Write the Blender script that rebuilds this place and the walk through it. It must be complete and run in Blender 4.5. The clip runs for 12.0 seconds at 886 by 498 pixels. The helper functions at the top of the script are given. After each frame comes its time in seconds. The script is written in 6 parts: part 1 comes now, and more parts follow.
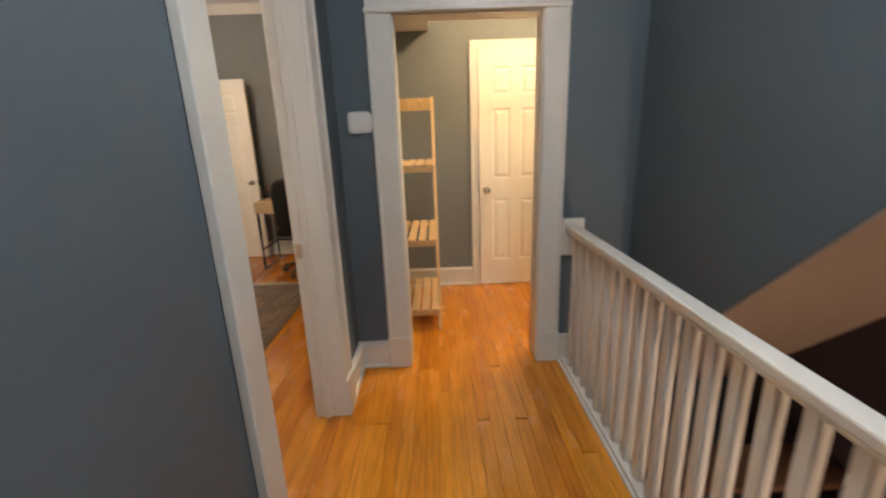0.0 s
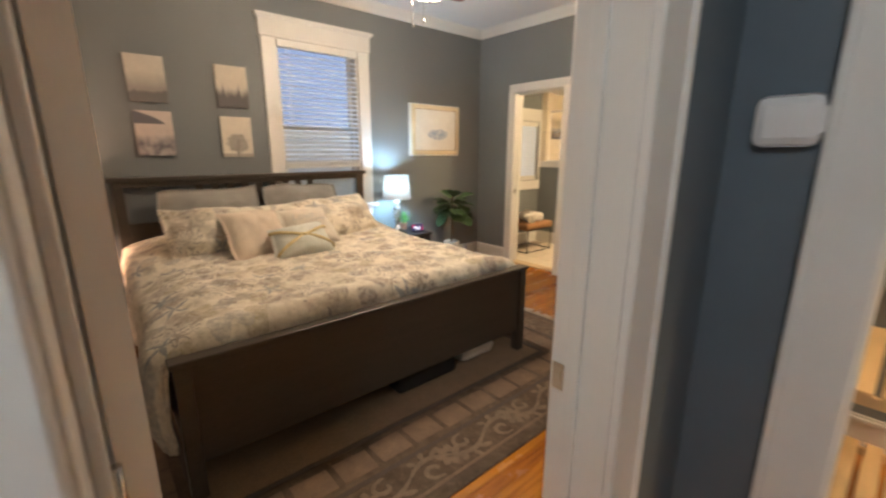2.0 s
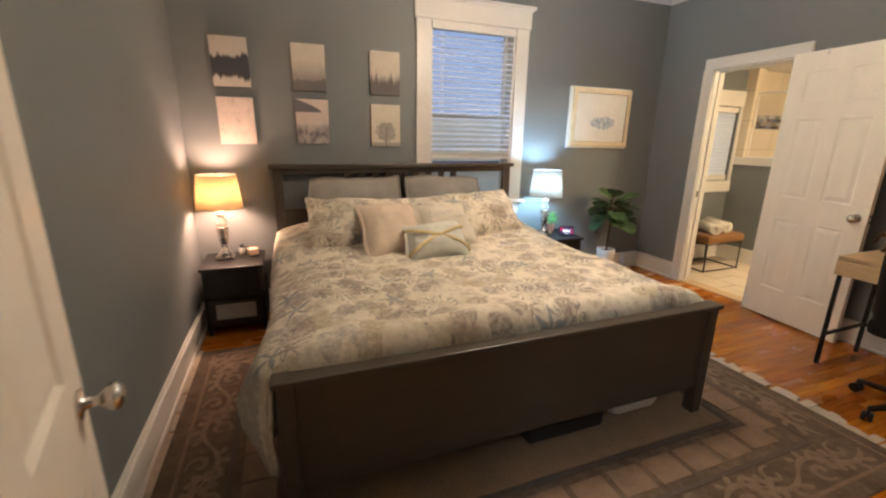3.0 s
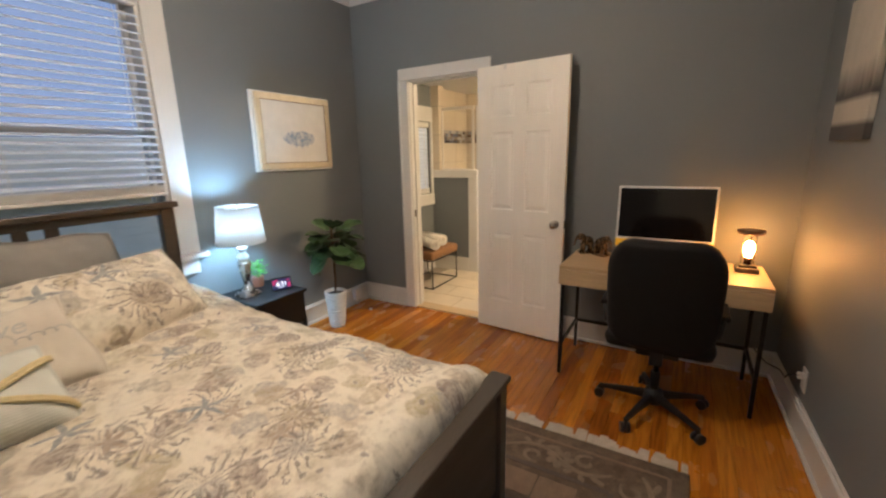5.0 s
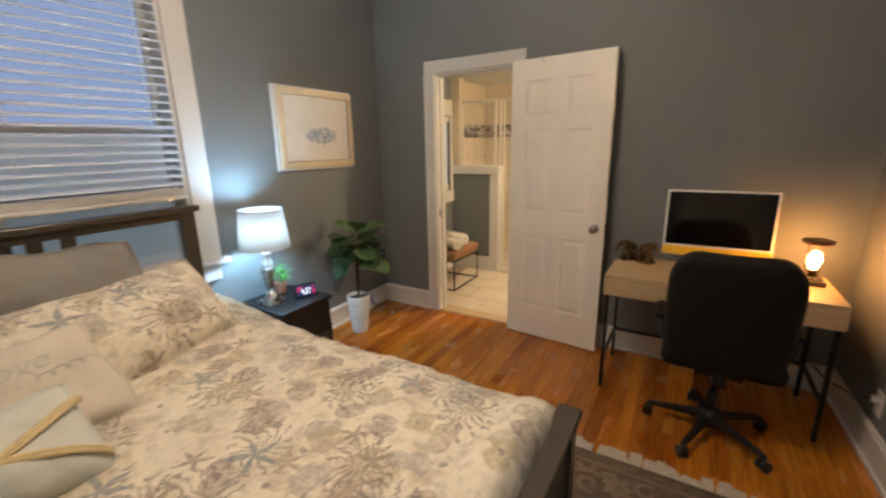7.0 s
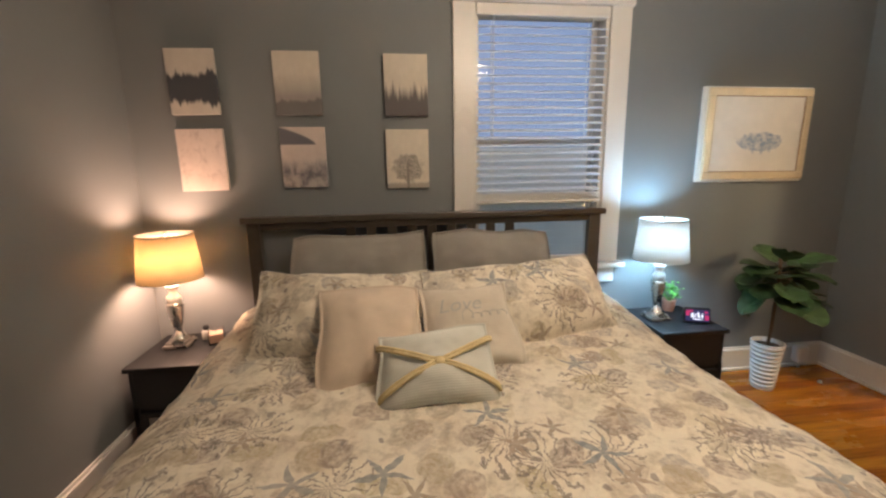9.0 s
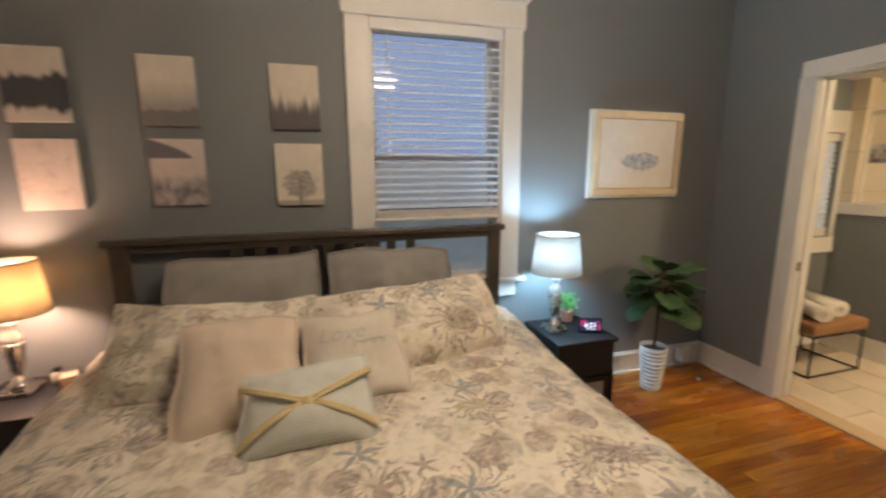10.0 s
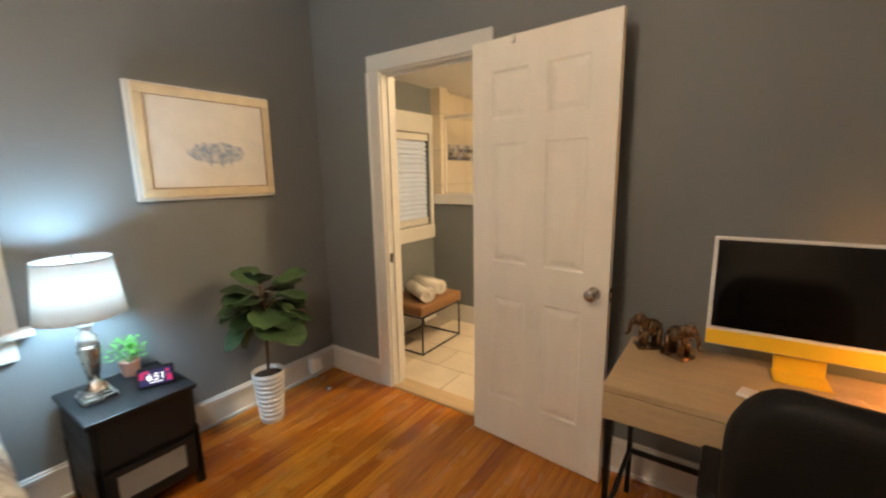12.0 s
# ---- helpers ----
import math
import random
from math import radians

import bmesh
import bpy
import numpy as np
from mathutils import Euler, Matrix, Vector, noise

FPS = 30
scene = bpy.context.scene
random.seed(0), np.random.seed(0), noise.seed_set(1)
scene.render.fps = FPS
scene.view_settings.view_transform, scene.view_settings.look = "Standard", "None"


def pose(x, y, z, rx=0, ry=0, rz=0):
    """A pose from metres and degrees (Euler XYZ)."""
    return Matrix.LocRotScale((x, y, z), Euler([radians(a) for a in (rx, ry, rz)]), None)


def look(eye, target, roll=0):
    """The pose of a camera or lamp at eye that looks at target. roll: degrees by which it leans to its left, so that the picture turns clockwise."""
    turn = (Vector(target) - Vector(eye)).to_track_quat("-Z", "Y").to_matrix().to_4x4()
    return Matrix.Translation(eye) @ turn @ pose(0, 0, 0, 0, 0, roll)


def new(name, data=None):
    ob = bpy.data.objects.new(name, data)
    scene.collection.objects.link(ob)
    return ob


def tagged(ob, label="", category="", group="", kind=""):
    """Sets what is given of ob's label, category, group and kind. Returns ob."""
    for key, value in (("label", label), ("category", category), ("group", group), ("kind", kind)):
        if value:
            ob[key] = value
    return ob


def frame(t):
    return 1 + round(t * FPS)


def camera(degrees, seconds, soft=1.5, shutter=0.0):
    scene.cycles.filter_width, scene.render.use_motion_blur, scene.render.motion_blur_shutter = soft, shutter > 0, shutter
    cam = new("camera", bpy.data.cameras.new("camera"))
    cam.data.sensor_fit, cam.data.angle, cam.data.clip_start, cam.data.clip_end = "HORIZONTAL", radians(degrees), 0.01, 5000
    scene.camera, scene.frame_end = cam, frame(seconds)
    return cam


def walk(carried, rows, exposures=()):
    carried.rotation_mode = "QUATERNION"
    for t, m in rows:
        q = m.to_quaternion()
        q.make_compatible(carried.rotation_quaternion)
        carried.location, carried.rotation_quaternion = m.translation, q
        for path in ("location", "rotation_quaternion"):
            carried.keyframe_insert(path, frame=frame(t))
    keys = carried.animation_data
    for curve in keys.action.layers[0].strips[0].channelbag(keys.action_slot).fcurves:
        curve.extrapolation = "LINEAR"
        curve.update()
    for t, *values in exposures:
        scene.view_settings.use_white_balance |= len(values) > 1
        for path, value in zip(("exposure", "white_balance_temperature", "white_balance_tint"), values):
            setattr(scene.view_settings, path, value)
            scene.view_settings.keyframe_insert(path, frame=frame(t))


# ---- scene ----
cam = camera(93.9, 12.0, 2.2, 0.4)
PATH = [
    (0, (0.214, -0.134, 1.369), (0.231, 1.794, 0.839), -2.1),
    (0.5, (0.296, 0.143, 1.387), (-0.104, 2.043, 0.91), -1.7),
    (1, (0.308, 0.407, 1.395), (-0.499, 2.175, 0.923), 0.1),
    (1.5, (0.181, 0.696, 1.392), (-0.95, 2.281, 0.935), 0.3),
    (2, (0.05, 0.937, 1.382), (-1.425, 2.206, 0.92), 0.1),
    (2.5, (-0.103, 1.099, 1.391), (-1.857, 1.92, 0.891), 0.8),
    (2.7, (-0.198, 1.121, 1.398), (-2.013, 1.785, 0.883), 1.0),
    (4.3, (-0.864, 1.598, 1.387), (-2.267, 2.933, 0.89), -0.5),
    (4.5, (-0.94, 1.684, 1.386), (-2.202, 3.161, 0.908), -0.7),
    (5, (-1.124, 1.833, 1.426), (-2.121, 3.508, 0.978), -1.3),
    (5.5, (-1.222, 1.968, 1.441), (-2.143, 3.691, 1.01), -0.9),
    (6, (-1.268, 2.065, 1.472), (-2.16, 3.801, 1.035), -0.6),
    (6.5, (-1.335, 1.993, 1.48), (-2.223, 3.727, 1.027), -0.5),
    (7, (-1.396, 1.879, 1.492), (-2.395, 3.54, 0.999), -1.1),
    (7.5, (-1.465, 1.775, 1.479), (-2.783, 3.191, 0.97), -1.9),
    (7.7, (-1.482, 1.747, 1.476), (-2.939, 3.021, 0.97), -2.0),
    (9.3, (-1.403, 1.931, 1.435), (-3.36, 2.094, 1.06), -0.7),
    (9.5, (-1.404, 1.956, 1.453), (-3.357, 2.171, 1.079), -0.6),
    (10, (-1.443, 2.094, 1.485), (-3.334, 2.642, 1.133), -0.4),
    (10.5, (-1.554, 2.212, 1.492), (-3.245, 3.227, 1.162), -0.7),
    (11, (-1.559, 2.397, 1.478), (-3.004, 3.741, 1.154), -1.0),
    (11.5, (-1.476, 2.688, 1.475), (-2.739, 4.201, 1.136), -1.4),
    (12, (-1.469, 2.987, 1.44), (-2.601, 4.594, 1.077), -1.1),
]
walk(cam, [(t, look(eye, target, roll)) for t, eye, target, roll in PATH], [(0.0, 1.16, 6250, 10), (1.0, 1.1, 6250, 10), (1.5, 0.94, 6000, 10), (2.0, 1.11, 6120, 10), (4.5, 0.84, 5740, 10), (5.5, 0.75, 5760, 10), (7.0, 0.70, 5950, 10), (9.5, 0.66, 6000, 10), (10.0, 0.60, 5980, 10), (10.5, 0.62, 5980, 10), (11.0, 0.575, 5900, 10), (12.0, 0.81, 6350, 10)])


# ---- world, large lights ----
world = bpy.data.worlds.new("world")
scene.world = world
world.use_nodes = True
sky = world.node_tree.nodes.new("ShaderNodeTexSky")
sky.sky_type, sky.sun_disc = "NISHITA", False
sky.sun_elevation, sky.sun_rotation = radians(10), radians(90)
world.node_tree.links.new(sky.outputs[0], world.node_tree.nodes["Background"].inputs[0])
world.node_tree.nodes["Background"].inputs[1].default_value = 0.15

FAN_GLOW, ALCOVE_GLOW, BATH_GLOW, HALL_GLOW = 77.0, 98.0, 122.0, 54.0
LAMP_COOL, LAMP_WARM, DESK_GLOW = 18.0, 19.0, 140.0


def bulb(name, place, watts, colour, size=0.04):
    data = bpy.data.lights.new(name, "POINT")
    data.energy, data.color, data.shadow_soft_size = watts, colour, size
    ob = new(name, data)
    ob.location = place
    return ob


bulb("bulb_cool", (-3.66, 3.47, 1.01), LAMP_COOL, (0.5, 0.78, 1.0), 0.06)
bulb("bulb_warm", (-3.69, 0.71, 1.0), LAMP_WARM, (1.0, 0.58, 0.38), 0.06)


# ---- materials ----
def nodes_of(name):
    m = bpy.data.materials.new(name)
    m.use_nodes = True
    t = m.node_tree
    return m, t, t.nodes["Principled BSDF"]


def link(t, a, b):
    t.links.new(a, b)


def node(t, kind, **kw):
    n = t.nodes.new(kind)
    for k, v in kw.items():
        n.inputs[k.replace("_", " ")].default_value = v
    return n


def ramp(t, fac, *stops):
    r = t.nodes.new("ShaderNodeValToRGB")
    e = r.color_ramp.elements
    while len(e) < len(stops):
        e.new(0.5)
    for el, (p, c) in zip(e, stops):
        el.position, el.color = p, (*c, 1) if len(c) == 3 else c
    link(t, fac, r.inputs[0])
    return r.outputs[0]


def math_node(t, op, a, b=None, clamp=False):
    n = t.nodes.new("ShaderNodeMath")
    n.operation, n.use_clamp = op, clamp
    for i, v in enumerate((a, b)):
        if v is None:
            continue
        if isinstance(v, (int, float)):
            n.inputs[i].default_value = v
        else:
            link(t, v, n.inputs[i])
    return n.outputs[0]


def mixed(t, fac, a, b, mode="MIX"):
    n = t.nodes.new("ShaderNodeMix")
    n.data_type, n.blend_type = "RGBA", mode
    for sock, v in ((n.inputs[0], fac), (n.inputs[6], a), (n.inputs[7], b)):
        if isinstance(v, (int, float)):
            sock.default_value = v
        elif isinstance(v, tuple):
            sock.default_value = (*v, 1)
        else:
            link(t, v, sock)
    return n.outputs[2]


def coords(t, scale=(1, 1, 1), kind="Object", shift=False):
    tc = t.nodes.new("ShaderNodeTexCoord")
    mp = t.nodes.new("ShaderNodeMapping")
    mp.inputs["Scale"].default_value = scale
    link(t, tc.outputs[kind], mp.inputs[0])
    if shift:
        oi = t.nodes.new("ShaderNodeObjectInfo")
        link(t, math_node(t, "MULTIPLY", oi.outputs["Random"], 37.0), mp.inputs["Location"])
    return mp.outputs[0]


def noise_of(t, co, scale, detail=4, rough=0.55):
    n = node(t, "ShaderNodeTexNoise", Scale=scale, Detail=detail, Roughness=rough)
    link(t, co, n.inputs["Vector"])
    return n.outputs[0]


def bumped(t, p, height, strength=0.2, dist=0.01):
    b = node(t, "ShaderNodeBump", Strength=strength, Distance=dist)
    link(t, height, b.inputs["Height"])
    link(t, b.outputs[0], p.inputs["Normal"])


def paint(name, c, rough=0.5, vary=0.12, scale=3.0, grain=180, bump=0.06, metal=0.0, stretch=(1, 1, 1), coat=0.0, shift=False):
    """Plain surface with broad blotches and a fine grain."""
    m, t, p = nodes_of(name)
    co = coords(t, stretch, shift=shift)
    big = noise_of(t, co, scale, 5)
    fine = noise_of(t, co, grain, 3)
    lo, hi = tuple(x * (1 - vary) for x in c), tuple(min(1, x * (1 + vary)) for x in c)
    col = ramp(t, big, (0.3, lo), (0.7, hi))
    col = mixed(t, 0.25 * vary / 0.12 if vary < 0.4 else 0.6, col, ramp(t, fine, (0.3, lo), (0.7, hi)))
    link(t, col, p.inputs["Base Color"])
    link(t, ramp(t, big, (0.2, (max(0, rough - 0.1),) * 3), (0.8, (min(1, rough + 0.1),) * 3)), p.inputs["Roughness"])
    p.inputs["Metallic"].default_value = metal
    p.inputs["Coat Weight"].default_value = coat
    if bump:
        bumped(t, p, fine, bump, 0.004)
    return m


WALL = paint("grey_wall_paint", (0.181, 0.195, 0.200), 0.62, 0.05, 1.2, 130, 0.12)
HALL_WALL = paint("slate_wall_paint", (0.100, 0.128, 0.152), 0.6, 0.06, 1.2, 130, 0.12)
TRIM = paint("white_trim_paint", (0.70, 0.685, 0.645), 0.35, 0.05, 2.0, 60, 0.05)
DOORPAINT = paint("door_paint", (0.86, 0.82, 0.735), 0.4, 0.04, 2.0, 90, 0.05, stretch=(4, 4, 1))
CEIL = paint("ceiling_paint", (0.78, 0.77, 0.75), 0.75, 0.04, 1.5, 150, 0.15)
SOFFIT = paint("tan_soffit_paint", (0.33, 0.25, 0.2), 0.7, 0.08, 1.5, 130, 0.12)
DARKWOOD = paint("dark_bed_wood", (0.062, 0.05, 0.037), 0.38, 0.3, 3.0, 60, 0.05, stretch=(6, 0.6, 6))
BLACKWOOD = paint("black_nightstand_wood", (0.007, 0.007, 0.008), 0.45, 0.3, 3.0, 80, 0.05, stretch=(1, 4, 4))
OAK = paint("pale_oak_veneer", (0.5, 0.36, 0.2), 0.5, 0.2, 4.0, 50, 0.06, stretch=(0.7, 8, 8))
PINE = paint("pale_pine_slat", (0.66, 0.45, 0.22), 0.5, 0.18, 4.0, 50, 0.06, stretch=(8, 0.7, 8), shift=True)
BLACKMETAL = paint("black_metal", (0.015, 0.014, 0.013), 0.4, 0.2, 8, 90, 0.03, metal=0.6)
CHROME = paint("brushed_nickel", (0.6, 0.57, 0.52), 0.2, 0.08, 6, 120, 0.02, metal=1.0)
ALUMINIUM = paint("satin_aluminium", (0.78, 0.75, 0.7), 0.4, 0.06, 6, 120, 0.02, metal=0.4)
STEEL = paint("brushed_silver_lamp", (0.55, 0.53, 0.5), 0.27, 0.15, 12, 200, 0.04, metal=1.0)
BRONZE = paint("brass_figurine", (0.2, 0.13, 0.075), 0.26, 0.3, 14, 90, 0.06, metal=0.85)
LEATHER = paint("black_leather", (0.007, 0.0065, 0.0065), 0.62, 0.3, 6, 140, 0.3)
LEATHER.node_tree.nodes["Principled BSDF"].inputs["Specular IOR Level"].default_value = 0.25
TAN_LEATHER = paint("tan_leather", (0.26, 0.13, 0.05), 0.5, 0.25, 9, 120, 0.3)
PLASTIC_BLACK = paint("black_plastic", (0.012, 0.012, 0.013), 0.42, 0.2, 10, 150, 0.06)
PLASTIC_WHITE = paint("white_plastic", (0.75, 0.74, 0.72), 0.4, 0.03, 10, 150, 0.03)
YELLOW = paint("yellow_aluminium", (0.85, 0.56, 0.03), 0.4, 0.05, 10, 150, 0.03)
SCREEN = paint("black_screen_glass", (0.004, 0.004, 0.005), 0.12, 0.1, 2, 100, 0.0)
CERAMIC = paint("white_ceramic", (0.74, 0.73, 0.71), 0.3, 0.04, 6, 90, 0.03)
TERRACOTTA = paint("pink_clay_pot", (0.55, 0.3, 0.22), 0.7, 0.12, 12, 120, 0.15)
SOIL = paint("dark_potting_soil", (0.03, 0.02, 0.014), 0.95, 0.5, 30, 160, 0.9)
BARK = paint("brown_bark", (0.1, 0.065, 0.04), 0.85, 0.35, 20, 90, 0.6)
WAX = paint("candle_wax", (0.72, 0.5, 0.36), 0.5, 0.12, 20, 100, 0.1)
TOWEL = paint("white_towel_cotton", (0.75, 0.71, 0.64), 0.95, 0.1, 8, 220, 0.9)
ROPE = paint("ochre_rope", (0.62, 0.51, 0.27), 0.9, 0.15, 30, 160, 0.8)
ROCK_TILE = paint("cream_floor_tile", (0.62, 0.54, 0.42), 0.4, 0.12, 5, 60, 0.06, shift=True)
GROUT = paint("floor_grout", (0.36, 0.31, 0.25), 0.9, 0.15, 20, 120, 0.3)
FAN_WOOD = paint("red_brown_fan_blade", (0.2, 0.06, 0.03), 0.4, 0.25, 4, 60, 0.05, stretch=(1, 6, 6))
STAIR = paint("dark_stained_tread", (0.1, 0.045, 0.02), 0.45, 0.3, 4, 60, 0.05, stretch=(1, 6, 6))
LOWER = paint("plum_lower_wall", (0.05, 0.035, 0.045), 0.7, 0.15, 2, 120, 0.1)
SIDING = paint("pale_house_siding", (0.62, 0.64, 0.66), 0.6, 0.1, 2, 60, 0.1, shift=True)
ROOFING = paint("grey_shingle_roof", (0.1, 0.1, 0.11), 0.9, 0.3, 6, 40, 0.5)
GROUND = paint("dark_lawn", (0.05, 0.07, 0.04), 0.95, 0.4, 2, 30, 0.6)
WALNUT = paint("walnut_disc", (0.22, 0.1, 0.045), 0.45, 0.2, 6, 60, 0.05)
FRAMEWOOD = paint("pale_gilt_frame", (0.66, 0.55, 0.36), 0.4, 0.12, 12, 90, 0.1)
TEXTBLUE = paint("faded_blue_print", (0.48, 0.47, 0.43), 0.9, 0.1, 20, 160, 0.1)
PAPER = paint("kraft_paper", (0.7, 0.48, 0.3), 0.8, 0.1, 12, 120, 0.1)
DARKBOX = paint("dark_storage_fabric", (0.02, 0.018, 0.016), 0.9, 0.2, 10, 160, 0.3)
GREYPANEL = paint("frosted_drawer_panel", (0.3, 0.29, 0.27), 0.35, 0.15, 6, 100, 0.05)


def floorboards(name, dark, mid, fair, pale, streaks=0.5):
    m, t, p = nodes_of(name)
    co = coords(t, (7, 0.4, 7), shift=True)
    grain = noise_of(t, co, 9, 6, 0.55)
    fine = noise_of(t, co, 60, 3)
    oi = t.nodes.new("ShaderNodeObjectInfo")
    tone = ramp(t, oi.outputs["Random"], (0.0, dark), (0.3, mid), (0.7, fair), (1.0, pale))
    col = mixed(t, streaks, tone, ramp(t, grain, (0.34, (0.3, 0.2, 0.14)), (0.58, (1.15, 1.1, 1.0))), "MULTIPLY")
    wear = noise_of(t, coords(t, (2, 1, 1), shift=True), 2.2, 5)
    col = mixed(t, ramp(t, wear, (0.5, (0, 0, 0)), (0.75, (0.3, 0.3, 0.3))), col, pale)
    link(t, col, p.inputs["Base Color"])
    link(t, ramp(t, wear, (0.3, (0.14,) * 3), (0.7, (0.32,) * 3)), p.inputs["Roughness"])
    p.inputs["Coat Weight"].default_value, p.inputs["Coat Roughness"].default_value = 0.2, 0.14
    p.inputs["Specular IOR Level"].default_value = 0.4
    bumped(t, p, fine, 0.08, 0.003)
    return m


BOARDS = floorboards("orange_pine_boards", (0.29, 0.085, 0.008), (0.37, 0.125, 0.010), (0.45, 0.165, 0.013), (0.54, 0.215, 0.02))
# same pine, with the warm lamp light by the door and hall coloured in
HALFLIT_BOARDS = floorboards("halflit_pine_boards", (0.38, 0.125, 0.009), (0.47, 0.168, 0.012), (0.54, 0.208, 0.015), (0.62, 0.26, 0.024), 0.45)
LAMPLIT_BOARDS = floorboards("lamplit_pine_boards", (0.47, 0.165, 0.01), (0.56, 0.21, 0.013), (0.63, 0.25, 0.018), (0.71, 0.305, 0.028), 0.42)


def cloth(name, c, weave=(420, 420), vary=0.1, stripes=0.0):
    m, t, p = nodes_of(name)
    co = coords(t)
    big = noise_of(t, co, 6, 5)
    fine = noise_of(t, co, weave[0], 2)
    col = ramp(t, big, (0.3, tuple(x * (1 - vary) for x in c)), (0.7, tuple(min(1, x * (1 + vary)) for x in c)))
    height = mixed(t, 0.55, fine, noise_of(t, co, 13, 5, 0.6))
    if stripes:
        w = node(t, "ShaderNodeTexWave", Scale=stripes, Distortion=0.6)
        w.bands_direction = "Y"
        link(t, co, w.inputs["Vector"])
        col = mixed(t, ramp(t, w.outputs[1], (0.3, (0, 0, 0)), (0.7, (0.3, 0.3, 0.3))), col, tuple(x * 0.72 for x in c))
        height = mixed(t, 0.75, w.outputs[1], noise_of(t, co, 13, 5, 0.6))
    link(t, col, p.inputs["Base Color"])
    p.inputs["Roughness"].default_value = 0.92
    p.inputs["Sheen Weight"].default_value = 0.15
    bumped(t, p, height, 0.25 if stripes else 0.6, 0.006 if stripes else 0.009)
    return m


GREY_LINEN = cloth("grey_linen", (0.3, 0.28, 0.25))
CREAM_LINEN = cloth("cream_linen", (0.64, 0.53, 0.41))
WORD_LINEN = cloth("off_white_linen", (0.62, 0.56, 0.46))
AQUA_STRIPE = cloth("aqua_striped_cotton", (0.58, 0.59, 0.53), stripes=44)


def seaside_print():
    """Cream cotton with blotches, starfish, shells and branching coral."""
    m, t, p = nodes_of("seaside_print_cotton")
    co = coords(t, shift=True)
    base = mixed(t, 1.0, ramp(t, noise_of(t, co, 5.0, 6, 0.7), (0.31, (0.5, 0.435, 0.345)), (0.39, (0.64, 0.57, 0.455)), (0.46, (0.76, 0.7, 0.575)), (0.72, (0.8, 0.745, 0.625))),
                 ramp(t, noise_of(t, co, 11, 5, 0.68), (0.33, (0.7, 0.675, 0.64)), (0.42, (0.9, 0.885, 0.86)), (0.48, (1.0, 1.0, 1.0))), "MULTIPLY")
    base = mixed(t, 1.0, base, ramp(t, noise_of(t, co, 27, 5, 0.66), (0.36, (0.8, 0.78, 0.75)), (0.44, (0.96, 0.95, 0.94)), (0.54, (1.04, 1.04, 1.03))), "MULTIPLY")
    warp = node(t, "ShaderNodeTexNoise", Scale=20.0, Detail=5.0)
    link(t, co, warp.inputs["Vector"])
    off = t.nodes.new("ShaderNodeVectorMath")
    off.operation = "MULTIPLY_ADD"
    link(t, warp.outputs[1], off.inputs[0])
    off.inputs[1].default_value = (0.03, 0.03, 0.0)
    link(t, co, off.inputs[2])
    wco = off.outputs[0]

    def motif(scale, seed, petals, low, high, power, random_place=0.7):
        """Cells that each hold one figure; its edge swings between two radii."""
        flat = t.nodes.new("ShaderNodeVectorMath")
        flat.operation = "MULTIPLY_ADD"
        link(t, wco, flat.inputs[0])
        flat.inputs[1].default_value, flat.inputs[2].default_value = (1, 1, 0), (seed, seed * 1.7, 0)
        v = node(t, "ShaderNodeTexVoronoi", Scale=scale, Randomness=random_place)
        v.voronoi_dimensions = "2D"
        link(t, flat.outputs[0], v.inputs["Vector"])
        d = t.nodes.new("ShaderNodeVectorMath")
        d.operation = "SUBTRACT"
        link(t, flat.outputs[0], d.inputs[0])
        link(t, v.outputs["Position"], d.inputs[1])
        sep = t.nodes.new("ShaderNodeSeparateXYZ")
        link(t, d.outputs[0], sep.inputs[0])
        hue = t.nodes.new("ShaderNodeSeparateColor")
        link(t, v.outputs["Color"], hue.inputs[0])
        ang = math_node(t, "ADD", math_node(t, "ARCTAN2", sep.outputs[0], sep.outputs[1]), math_node(t, "MULTIPLY", hue.outputs[0], 6.28))
        swing = math_node(t, "DIVIDE", math_node(t, "ARCCOSINE", math_node(t, "COSINE", math_node(t, "MULTIPLY", ang, float(petals)))), math.pi)
        edge = math_node(t, "MULTIPLY", math_node(t, "POWER", math_node(t, "SUBTRACT", 1.0, swing), power), high - low)
        edge = math_node(t, "ADD", edge, low)
        length = t.nodes.new("ShaderNodeVectorMath")
        length.operation = "LENGTH"
        link(t, d.outputs[0], length.inputs[0])
        inside = math_node(t, "MULTIPLY", math_node(t, "SUBTRACT", edge, length.outputs["Value"]), 320.0, True)
        return inside, hue, length.outputs["Value"], ang

    def over(col, mask, hue, share, strength, tone):
        keep = math_node(t, "LESS_THAN", hue.outputs[2], share)
        return mixed(t, math_node(t, "MULTIPLY", math_node(t, "MULTIPLY", mask, keep), strength), col, tone)

    col = base
    for scale, seed, share, lobes, small, large in ((3.3, 27.1, 0.7, 3, 0.05, 0.1), (4.6, 3.1, 0.8, 1, 0.026, 0.068), (5.2, 7.7, 0.65, 1, 0.026, 0.068), (5.6, 15.3, 0.5, 2, 0.026, 0.068)):
        shell, hue, length, ang = motif(scale, seed, lobes, small, large, 0.8)
        tone = ramp(t, hue.outputs[1], (0.0, (0.23, 0.175, 0.15)), (0.3, (0.36, 0.285, 0.215)), (0.6, (0.47, 0.4, 0.21)), (0.85, (0.36, 0.34, 0.31)))
        ribs = math_node(t, "SINE", math_node(t, "ADD", math_node(t, "MULTIPLY", length, 330.0), math_node(t, "MULTIPLY", ang, 2.0)))
